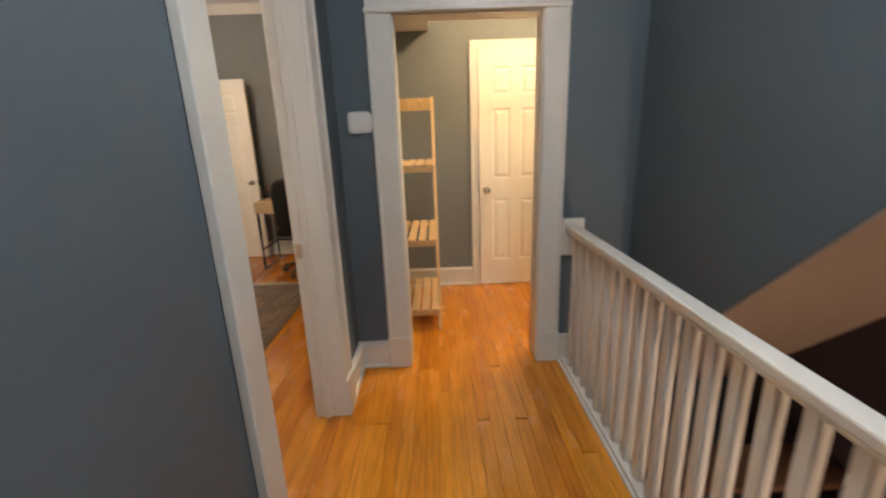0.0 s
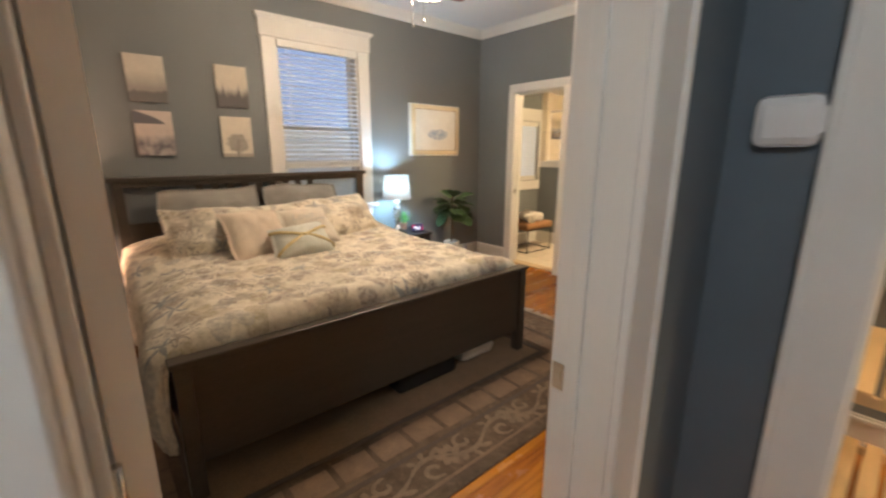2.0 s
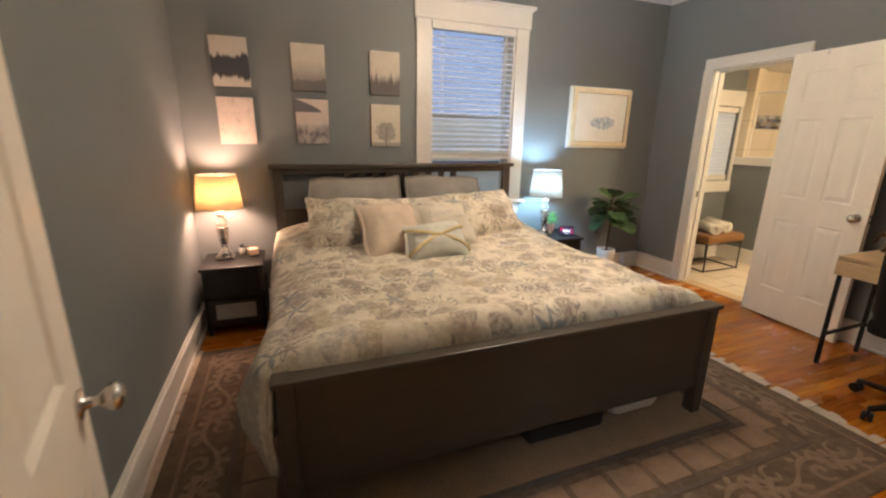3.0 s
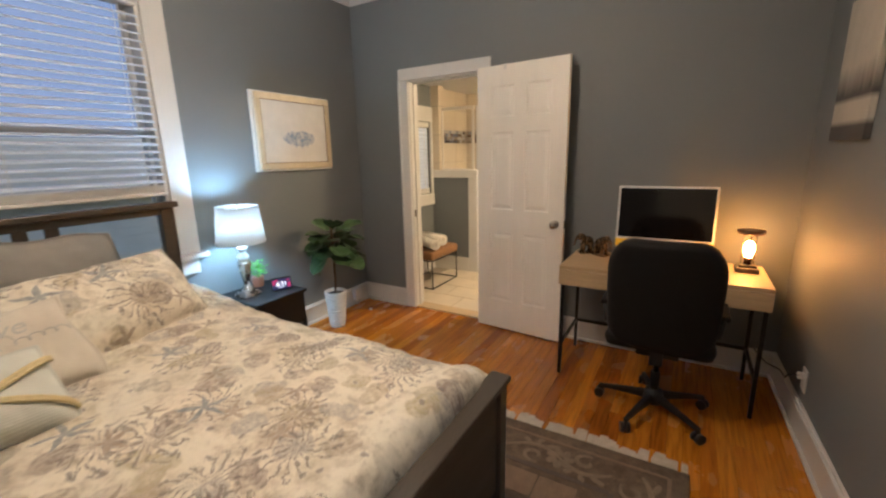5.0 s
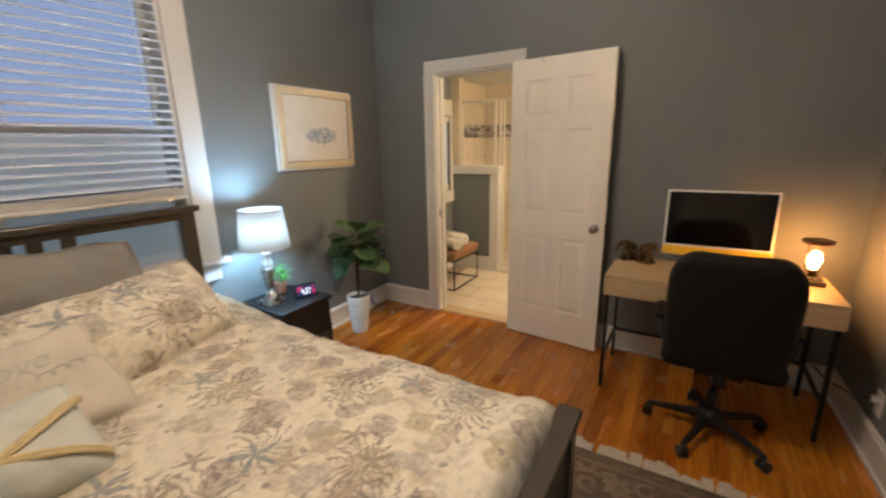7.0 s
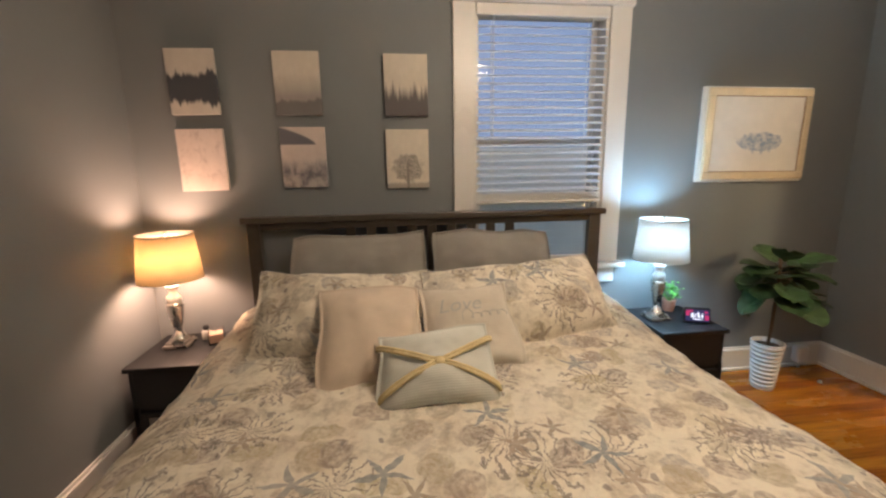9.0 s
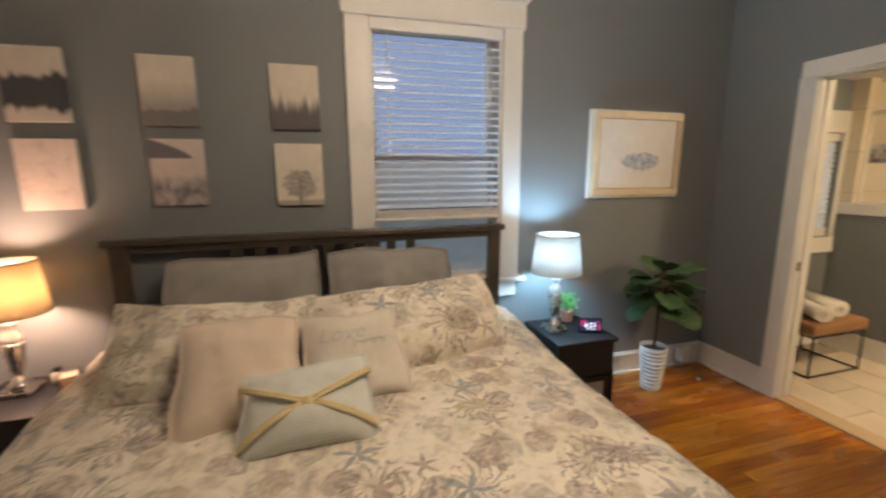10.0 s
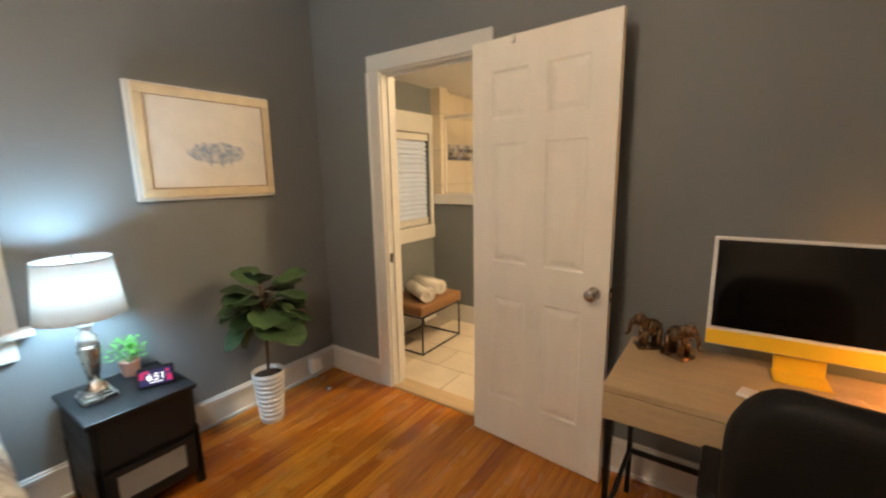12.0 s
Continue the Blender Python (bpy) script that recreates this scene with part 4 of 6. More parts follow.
for y in (Y0 + 0.01, Y1 - 0.05):
    part("side_rail", boxes((XH + 0.05, XF - 0.06, y, y + 0.04, 0.2, 0.38), r=0.003), DARKWOOD, bed)
part("slat_base", boxes((XH + 0.05, XF - 0.06, Y0 + 0.05, Y1 - 0.05, 0.26, 0.29)), DARKWOOD, bed)
part("middle_leg", boxes((-2.75, -2.69, 2.08, 2.14, 0.0, 0.26)), DARKWOOD, bed)
solid("mattress", boxes((-3.78, -1.72, 1.14, 3.09, 0.292, 0.585), r=0.05), WORD_LINEN, "white mattress on the bed frame", "mattress")


def duvet():
    nx, ny = 130, 190
    south, north, y0, y1 = 0.45, 0.42, 1.115, 3.075
    total = south + (y1 - y0) + north
    verts, faces = [], []
    for i in range(nx + 1):
        u = i / nx
        x = -3.62 + u * (3.62 - 1.703)
        for k in range(ny + 1):
            s = k / ny * total
            if s < south:
                y, z, side = y0 - 0.035, 0.66 - (south - s), south - s
            elif s > south + (y1 - y0):
                y, z, side = y1 + 0.035, 0.66 - (s - south - (y1 - y0)), s - south - (y1 - y0)
            else:
                y, z, side = y0 + (s - south), 0.66, 0.0
            sgn = -1 if s < total / 2 else 1
            if side == 0.0:
                edge = min(y - y0, y1 - y)
                bend = max(0.0, 1 - edge / 0.2)
                z += -0.065 * bend * bend + 0.012 * math.sin(math.pi * (y - y0) / (y1 - y0))
                y += sgn * 0.035 * bend * bend
            else:
                z -= 0.065 * max(0.0, 1 - side / 0.3)
                fold = noise.noise((x * 5.0, 3.0 * sgn, side * 1.2)) * 0.045 * min(1, side / 0.3)
                flare = max(0.0, min((x + 2.3) / 0.48, (-1.695 - x) / 0.11)) * math.sin(math.pi * min(1.0, 0.12 + side / 0.5)) if sgn < 0 else 0.0
                y += sgn * (fold + 0.03 * side + 0.1 * flare)
            q = Vector((x, y, z))
            puff = noise.noise(q * 3.3) * 0.014 + noise.noise(q * 8.0 + Vector((7, 1, 3))) * 0.010 + (0.5 - abs(noise.noise(q * 10.0))) * 0.017 + (0.5 - abs(noise.noise(q * 21.0 + Vector((3, 8, 1))))) * 0.006 + (0.5 - abs(noise.noise(Vector((x * 9, y * 26, 2))))) * 0.004
            head = max(0.0, (-2.9 - x) / 0.5)
            foot = max(0.0, (x + 1.86) / 0.145)
            if side == 0.0:
                z += puff + 0.05 * head + 0.012 * min(1, foot * 2) - 0.05 * max(0.0, (foot - 0.8) / 0.2) ** 2
            else:
                y += sgn * puff
            if sgn < 0 and side > 0:
                z = max(z, 0.03 + 0.05 * abs(noise.noise((x * 4, 0, 0))))
            verts.append((x, y, z))
    for i in range(nx):
        for k in range(ny):
            a = i * (ny + 1) + k
            faces.append((a, a + 1, a + ny + 2, a + ny + 1))
    me = bpy.data.meshes.new("duvet")
    me.from_pydata(verts, [], faces)
    me.materials.append(PRINT)
    me.polygons.foreach_set("use_smooth", [True] * len(me.polygons))
    ob = tagged(new("duvet", me), "cream seaside-print duvet with shells, coral and starfish", "duvet")
    edge = [verts[nx * (ny + 1) + k] for k in range(0, ny + 1, 2)]
    part("hem", tube(bmesh.new(), edge, 0.009, 8), PRINT, ob, "rolled hem along the foot edge", True)
    so = ob.modifiers.new("thickness", "SOLIDIFY")
    so.thickness, so.offset = 0.022, -1
    return ob


duvet()


def pillow_mesh(name, w, h, thick, material, seed, flange=0.0, n=28, soften=0.07):
    verts, faces = [], []
    for side in (1, -1):
        for i in range(n + 1):
            for k in range(n + 1):
                u, v = -1 + 2 * i / n, -1 + 2 * k / n
                x = w / 2 * u * math.sqrt(1 - soften * v * v) * (1 - 0.03 * (1 - v * v) * u * u)
                y = h / 2 * v * math.sqrt(1 - soften * u * u) * (1 - 0.05 * (1 - u * u) * v * v)
                uu, vv = min(1, abs(u) * (1 + flange)), min(1, abs(v) * (1 + flange))
                full = max(0.0, (1 - uu ** 2.6) * (1 - vv ** 2.6)) ** 0.55
                z = thick / 2 * full * (1.08 - 0.22 * v)
                p = Vector((x * 5 + seed, y * 5, side * 2.0))
                z += (noise.noise(p) * 0.2 + noise.noise(p * 2.3) * 0.11 + (0.4 - abs(noise.noise(p * 4.0))) * 0.07) * thick * full
                q = Vector((x, y, seed))
                x += 0.03 * noise.noise(q * 5) * max(abs(u), abs(v)) ** 4
                y += 0.036 * noise.noise(q * 4.5 + Vector((9, 0, 0))) * max(abs(u), abs(v)) ** 4
                verts.append((x, y, side * (z + 0.003)))
    m1 = (n + 1) * (n + 1)
    for i in range(n):
        for k in range(n):
            a = i * (n + 1) + k
            faces.append((a, a + n + 1, a + n + 2, a + 1))
            faces.append((m1 + a, m1 + a + 1, m1 + a + n + 2, m1 + a + n + 1))
    ringi = [i * (n + 1) for i in range(n + 1)] + [n * (n + 1) + k for k in range(1, n + 1)] + [i * (n + 1) + n for i in range(n - 1, -1, -1)] + list(range(n - 1, 0, -1))
    for a, b in zip(ringi, ringi[1:] + ringi[:1]):
        faces.append((a, b, m1 + b, m1 + a))
    me = bpy.data.meshes.new(name)
    me.from_pydata(verts, [], faces)
    me.materials.append(material)
    me.polygons.foreach_set("use_smooth", [True] * len(me.polygons))
    return me


def lean(x, y, z, h, angle, yaw=0.0, roll=0.0):
    """Pose of a pillow whose lower edge rests at (x, y, z), leaning back by angle degrees."""
    a = radians(angle)
    m = Matrix(((0, -math.sin(a), math.cos(a), 0), (1, 0, 0, 0), (0, math.cos(a), math.sin(a), 0), (0, 0, 0, 1)))
    return Matrix.Translation((x, y, z)) @ Matrix.Rotation(radians(yaw), 4, "Z") @ m @ Matrix.Rotation(radians(roll), 4, "Z") @ Matrix.Translation((0, h / 2, 0))


def pillow(name, label, w, h, thick, material, seed, m, flange=0.0, group="pillows on the bed", soften=0.07):
    ob = new(name, pillow_mesh(name, w, h, thick, material, seed, flange, soften=soften))
    ob.matrix_basis = m
    n, side = 28, []
    vs = ob.data.vertices
    ringi = [i * (n + 1) for i in range(n + 1)] + [n * (n + 1) + k for k in range(1, n + 1)] + [i * (n + 1) + n for i in range(n - 1, -1, -1)] + list(range(n - 1, -1, -1))
    part("piping", tube(bmesh.new(), [(vs[i].co.x, vs[i].co.y, 0.0) for i in ringi], 0.0042, 7), material, ob)
    return tagged(ob, label, "pillow", group)


pillow("pillow", "grey linen pillow leaning on the headboard", 0.74, 0.47, 0.15, GREY_LINEN, 1.0, lean(-3.60, 1.70, 0.625, 0.47, 16, 0, 0.5), 0.06)
pillow("pillow", "grey linen pillow leaning on the headboard", 0.70, 0.47, 0.15, GREY_LINEN, 5.0, lean(-3.60, 2.44, 0.625, 0.47, 16, 0, -0.5), 0.06)
pillow("pillow", "seaside-print pillow in front of a grey pillow", 0.78, 0.42, 0.24, PRINT, 9.0, lean(-3.0, 1.665, 0.685, 0.42, 48, 2, -2), 0.03)
pillow("pillow", "seaside-print pillow tilted against a grey pillow", 0.88, 0.42, 0.24, PRINT, 13.0, lean(-3.02, 2.47, 0.685, 0.42, 45, 5, 3), 0.03)
pillow("cushion", "plain square cream linen cushion", 0.385, 0.41, 0.13, CREAM_LINEN, 17.0, lean(-2.765, 1.80, 0.68, 0.41, 47, 4, 0), 0.05, soften=0.0)
wp = pillow("cushion", "off-white square cushion with faded blue lettering", 0.37, 0.40, 0.12, WORD_LINEN, 21.0, lean(-2.80, 2.185, 0.675, 0.40, 46, 0, 3), 0.05, soften=0.0)


def on_cushion(x, y):
    u, v = x / 0.185 * 1.05, y / 0.2 * 1.05
    return 0.06 * ((1 - abs(u) ** 2.6) * (1 - abs(v) ** 2.6)) ** 0.55 * (1.08 - 0.22 * v) + 0.011


tx = words("Love", 0.088, TEXTBLUE, wp, pose(0, 0, 0), "lettering")
for v in tx.data.vertices:
    x, y = v.co.x + 0.28 * v.co.y - 0.03, v.co.y + 0.07
    v.co = (x, y, on_cushion(x, y) + v.co.z)
pts = []
for k in range(5 * 16 + 1):
    a = k / 16 * math.tau
    grow = 2.4 if k < 16 else 1.0
    x, y = -0.03 + 0.036 * k / 16 - 0.011 * math.sin(a), 0.004 * k / 16 + 0.02 * grow * (0.5 - 0.5 * math.cos(a))
    pts.append((x, y, on_cushion(x, y)))
part("lettering", tube(bmesh.new(), pts, 0.0018, 6), TEXTBLUE, wp, "faded blue script")
lb = pillow("cushion", "aqua striped lumbar cushion tied with ochre rope", 0.40, 0.285, 0.16, AQUA_STRIPE, 25.0, lean(-2.60, 2.025, 0.665, 0.285, 45, 0, 2), 0.03, soften=0.02)
for sgn in (-1, 1):
    pts = []
    for k in range(41):
        u = -1 + 2 * k / 40
        v = sgn * (0.62 * u * abs(u) ** 0.15 if abs(u) > 0.02 else 0.0)
        full = max(0.0, (1 - abs(u) ** 2.6) * (1 - abs(v) ** 2.6)) ** 0.55
        pts.append((0.198 * u, 0.14 * v, 0.075 * full * (1.08 - 0.22 * v) + 0.006))
    for off in (-0.0048, 0.0048):
        part("rope", tube(bmesh.new(), [(x, y + off, z + 0.010 + 0.0015 * math.sin(900 * x)) for x, y, z in pts], 0.0066, 8), ROPE, lb, "ochre twisted rope")
part("rope_knot", blob(bmesh.new(), (0, 0, 0.098), (0.018, 0.016, 0.012)), ROPE, lb)

# ---- storage under the bed ----
solid("storage_box", boxes((-2.4, -1.715, 2.13, 2.57, 0.012, 0.18), r=0.02), DARKBOX, "dark fabric storage box under the bed", "storage box")
solid("storage_bag", boxes((-2.3, -1.73, 2.64, 2.96, 0.012, 0.17), r=0.05), TOWEL, "white cloth storage bag under the bed", "bag")

# ---- rug ----
rug = thing("rug", (-2.10, 2.15, 0.0), "worn woven rug with scrolled brown border and rose blocks", "rug")
RX, RY = 1.10, 1.58


def frame_line(f, w, z):
    bm = bmesh.new()
    for side in (-1, 1):
        box(bm, *sorted((side * (RX - f - w), side * (RX - f + w))), -RY + f, RY - f, 0.009, z)
        box(bm, -RX + f + w, RX - f - w, *sorted((side * (RY - f - w), side * (RY - f + w))), 0.009, z)
    return bm


def ribbon(bm, pts, wide, z):
    """A flat woven stroke along pts, tapering to its ends."""
    prev, n = None, len(pts)
    for k, (x, y) in enumerate(pts):
        (ax, ay), (bx, by) = pts[max(0, k - 1)], pts[min(n - 1, k + 1)]
        l = math.hypot(bx - ax, by - ay) or 1.0
        w = wide * (0.35 + 0.65 * math.sin(math.pi * (k + 0.5) / n))
        row = [bm.verts.new((x - (by - ay) / l * w * e, y + (bx - ax) / l * w * e, z - 0.0012 * abs(e))) for e in (-1, 0, 1)]
        if prev:
            for i in (0, 1):
                bm.faces.new((prev[i], prev[i + 1], row[i + 1], row[i]))
        prev = row


def scrolls(a, b):
    """Vine with curls and leaves, along x from a to b, about y = 0."""
    bm, n = bmesh.new(), max(2, round((b - a) / 0.23))
    step = (b - a) / n
    for k in range(n):
        x0, up = a + k * step, 1 if k % 2 else -1
        ribbon(bm, [(x0 + step * q / 12, up * 0.045 * math.sin(math.pi * q / 12)) for q in range(13)], 0.013, 0.0112)
        cx, cy = x0 + step * 0.5, -up * 0.03
        ribbon(bm, [(cx + (0.062 - 0.0029 * q) * math.cos(0.33 * q + 1.2), cy - up * (0.062 - 0.0029 * q) * math.sin(0.33 * q + 1.2) * 0.8) for q in range(18)], 0.012, 0.0114)
        for ang, far in ((0.5, 0.075), (1.57, 0.06), (2.64, 0.075)):
            px, py = cx + far * math.cos(ang), up * 0.045 + up * 0.035 * math.sin(ang)
            ribbon(bm, [(px + (q - 3) * 0.011 * math.cos(ang * 0.8), py + up * (q - 3) * 0.007 * math.sin(ang)) for q in range(7)], 0.014, 0.0116)
        if k % 2 == 0:
            for q in range(7):
                ang = q * math.tau / 7
                ribbon(bm, [(x0 + (0.018 + 0.008 * r) * math.cos(ang + 0.05 * r), (0.018 + 0.008 * r) * math.sin(ang + 0.05 * r)) for r in range(7)], 0.019, 0.0118)
    return bm


part("ground_weave", boxes((-RX, RX, -RY, RY, 0.0005, 0.009), r=0.003), RUG, rug)
part("field", boxes((-RX + 0.54, RX - 0.54, -RY + 0.54, RY - 0.54, 0.009, 0.0105)), RUG_FIELD, rug, "pale worn middle field")
for f in (0.285, 0.52):
    part("border_band", frame_line(f, 0.012, 0.0113), RUG_BAND, rug, "dark border line")
part("guard_line", frame_line(0.075, 0.008, 0.0108), RUG_TILE, rug, "pale guard line")
for a, b, m in ((-RY + 0.12, RY - 0.12, pose(RX - 0.18, 0, 0, 0, 0, 90)), (-RY + 0.12, RY - 0.12, pose(-RX + 0.18, 0, 0, 0, 0, 90)), (-RX + 0.3, RX - 0.3, pose(0, RY - 0.18, 0)), (-RX + 0.3, RX - 0.3, pose(0, -RY + 0.18, 0))):
    tagged(part("border_scroll", scrolls(a, b), RUG_SCROLL, rug, "faded scrolled vine"), kind="stuff").matrix_local = m
rt = mesh_of("border_block", boxes((-0.068, 0.068, -0.082, 0.082, 0.009, 0.0125), r=0.0015), RUG_TILE)
for side in (-1, 1):
    for k in range(12):
        o = new("border_block", rt)
        o.parent = rug
        o.matrix_local = pose(side * (RX - 0.40) + random.uniform(-0.006, 0.006), -1.06 + 0.193 * k, 0, 0, 0, random.uniform(-2, 2))
    for k in range(8):
        o = new("border_block", rt)
        o.parent = rug
        o.matrix_local = pose(-0.6 + 0.172 * k, side * (RY - 0.40), 0, 0, 0, 90)
bm = bmesh.new()
for side in (-1, 1):
    x = -RX + 0.01
    while x < RX - 0.01:
        l = random.uniform(0.03, 0.095)
        lean_x = random.uniform(-0.045, 0.045)
        for s in range(3):
            w0 = random.uniform(-0.006, 0.006)
            box(bm, min(x + w0, x + w0 + lean_x) , max(x + w0, x + w0 + lean_x) + 0.007, *sorted((side * RY, side * (RY + l * random.uniform(0.75, 1)))), 0.001 + 0.0015 * s + random.uniform(0, 0.001), 0.004 + 0.0025 * s + random.uniform(0, 0.0018))
        x += random.uniform(0.008, 0.034)
tagged(part("fringe", bm, FRINGE, rug, "cream knotted fringe"), kind="stuff")

# ---- nightstands ----
def nightstand(at, label):
    n = thing("nightstand", at, label, "nightstand", "nightstands")
    w, d, h = 0.40, 0.42, 0.51
    part("top", boxes((0, d + 0.012, -w / 2 - 0.005, w / 2 + 0.005, h - 0.024, h), r=0.005), BLACKWOOD, n)
    for y in (-w / 2 + 0.008, w / 2 - 0.026):
        part("side", boxes((0.01, d - 0.01, y, y + 0.018, 0.06, h - 0.024), r=0.002), BLACKWOOD, n)
        for x in (0.012, d - 0.045):
            part("leg", boxes((x, x + 0.035, y - 0.006, y + 0.026, 0.0, 0.30), r=0.004), BLACKWOOD, n)
    part("back", boxes((0.01, 0.02, -w / 2 + 0.03, w / 2 - 0.03, 0.06, h - 0.024)), BLACKWOOD, n)
    part("drawer_front", boxes((d - 0.024, d - 0.008, -w / 2 + 0.027, w / 2 - 0.027, 0.288, h - 0.028), r=0.003), BLACKWOOD, n)
    part("shelf", boxes((0.02, d - 0.02, -w / 2 + 0.026, w / 2 - 0.026, 0.265, 0.283)), BLACKWOOD, n)
    part("bottom", boxes((0.02, d - 0.02, -w / 2 + 0.026, w / 2 - 0.026, 0.06, 0.078)), BLACKWOOD, n)
    dr = part("door", boxes((d - 0.022, d - 0.004, -w / 2 + 0.03, w / 2 - 0.03, 0.08, 0.12), (d - 0.022, d - 0.004, -w / 2 + 0.03, w / 2 - 0.03, 0.235, 0.262), (d - 0.022, d - 0.004, -w / 2 + 0.03, -w / 2 + 0.07, 0.12, 0.235), (d - 0.022, d - 0.004, w / 2 - 0.07, w / 2 - 0.03, 0.12, 0.235), r=0.002), BLACKWOOD, n)
    part("panel", boxes((d - 0.018, d - 0.010, -w / 2 + 0.07, w / 2 - 0.07, 0.12, 0.235)), GREYPANEL, dr, "pale frosted panel")
    return n


nightstand((-3.852, 3.565, 0.0), "black wooden nightstand with frosted panel, beside the window")
nightstand((-3.852, 0.77, 0.0), "black wooden nightstand with frosted panel, in the corner")


def table_lamp(at, label, shade_material, group="bedside lamps"):
    l = thing("table_lamp", at, label, "table lamp", group)
    part("foot", boxes((-0.062, 0.062, -0.062, 0.062, 0.0, 0.018), (-0.052, 0.052, -0.052, 0.052, 0.018, 0.032), r=0.004), STEEL, l)
    part("foot_bell", turned([(0.05, 0.032), (0.046, 0.045), (0.026, 0.065), (0.018, 0.085)], 28), STEEL, l)
    part("urn", turned([(0.018, 0.085), (0.022, 0.10), (0.03, 0.14), (0.038, 0.19), (0.042, 0.225), (0.042, 0.235), (0.03, 0.24)], 28), STEEL, l, "brushed silver urn body")
    part("neck", turned([(0.03, 0.24), (0.036, 0.255), (0.036, 0.275), (0.022, 0.295), (0.02, 0.31), (0.03, 0.325), (0.034, 0.335), (0.012, 0.345), (0.008, 0.40)], 28), CERAMIC, l, "white collar")
    ro, ri, z0, z1 = 0.154, 0.129, 0.372, 0.612
    part("shade", turned([(ro, z0), (ri, z1), (ri - 0.003, z1), (ro - 0.003, z0), (ro, z0)], 48, caps=False), shade_material, l, "tapered linen shade")
    for r, z, d in ((ro, z0, 1), (ri, z1, -1)):
        bm, _ = lathe(bmesh.new(), [(r + 0.001, z - 0.002 * d), (r + 0.001, z + 0.006 * d), (r - 0.004, z + 0.006 * d)], 48)
        part("shade_rim", bm, shade_material, l)
    bm = bmesh.new()
    for k in range(3):
        a = k * math.tau / 3
        rod(bm, (0, 0, z1 - 0.01), ((ri - 0.002) * math.cos(a), (ri - 0.002) * math.sin(a), z1 - 0.004), 0.0018, n=6)
    rod(bm, (0, 0, 0.60), (0, 0, z1 + 0.012), 0.004, 0.006, 8)
    part("spider", bm, CHROME, l)
    return l


table_lamp((-3.66, 3.47, 0.511), "silver urn table lamp, lit cool white", SHADE_COOL)
table_lamp((-3.69, 0.71, 0.511), "silver urn table lamp, lit warm amber", SHADE_WARM)

# small potted herb, clock, candle, jar
pot = thing("potted_herb", (-3.775, 3.635, 0.511), "small bright green plant in a pink clay pot", "potted plant")
part("pot", turned([(0.032, 0.0), (0.036, 0.01), (0.041, 0.07), (0.043, 0.075), (0.037, 0.075), (0.036, 0.062)], 24), TERRACOTTA, pot)
bm = bmesh.new()
for k in range(120):
    a, e, r = random.uniform(0, math.tau), random.uniform(-0.1, 1.45), random.uniform(0.03, 0.085)
    c = Vector((0.95 * r * math.cos(e) * math.cos(a), r * math.cos(e) * math.sin(a) * 1.1, 0.10 + 1.2 * r * math.sin(e)))
    u = Vector((math.cos(a), math.sin(a), random.uniform(-0.3, 0.7))).normalized()
    s = u.cross(Vector((random.uniform(-1, 1), random.uniform(-1, 1), 1))).normalized()
    w, l = random.uniform(0.006, 0.010), random.uniform(0.016, 0.028)
    up = u.cross(s) * 0.004
    vs = [bm.verts.new(c + p) for p in (-u * l * 0.5, s * w + up, u * l * 0.6, -s * w + up)]
    bm.faces.new(vs)
part("foliage", bm, LEAF_BRIGHT, pot, "bright green small leaves")
bm = bmesh.new()
for k in range(14):
    a = k * 2.4
    rod(bm, (0, 0, 0.06), (0.045 * math.cos(a), 0.045 * math.sin(a), 0.12 + 0.03 * math.sin(k)), 0.0016, n=5)
part("stem", bm, LEAF_BRIGHT, pot)

clock = thing("smart_display", (-3.565, 3.665, 0.511), "small black display showing the time 6:51", "clock", turn=-22)
bm = bmesh.new()
vs = [bm.verts.new((x, y, z)) for y in (-0.07, 0.07) for x, z in ((0.03, 0.004), (0.012, 0.088), (-0.005, 0.088), (-0.05, 0.0), (0.02, 0.0))]
bm.faces.new(vs[:5]), bm.faces.new(vs[5:])
for k in range(5):
    bm.faces.new((vs[k], vs[(k + 1) % 5], vs[5 + (k + 1) % 5], vs[5 + k]))
bmesh.ops.bevel(bm, geom=bm.edges[:], offset=0.004, segments=2, affect="EDGES")
part("body", bm, PLASTIC_BLACK, clock)
face = pose(0.0235, 0, 0.046, 0, -12, 0)
sc = part("screen", boxes((-0.0004, 0.0004, -0.062, 0.062, -0.034, 0.034)), CLOCKFACE, clock, "lit display")
sc.matrix_local = face
for y, z, w, h in ((-0.052, 0.012, 0.018, 0.03), (0.05, -0.012, 0.02, 0.03), (-0.035, 0.025, 0.02, 0.014), (0.045, 0.02, 0.014, 0.014)):
    k = part("screen_shape", boxes((0.0005, 0.0009, y - w / 2, y + w / 2, z - h / 2, z + h / 2), r=0.0002), CLOCKPINK, clock, "pink wallpaper shape")
    k.matrix_local = face
words("6:51", 0.042, DIGITS, clock, face @ pose(0.0014, 0, 0, 90, 0, 90), "digits")
bar = part("text_bar", boxes((0.001, 0.0014, -0.025, 0.025, -0.024, -0.021)), DIGITS, clock)
bar.matrix_local = face

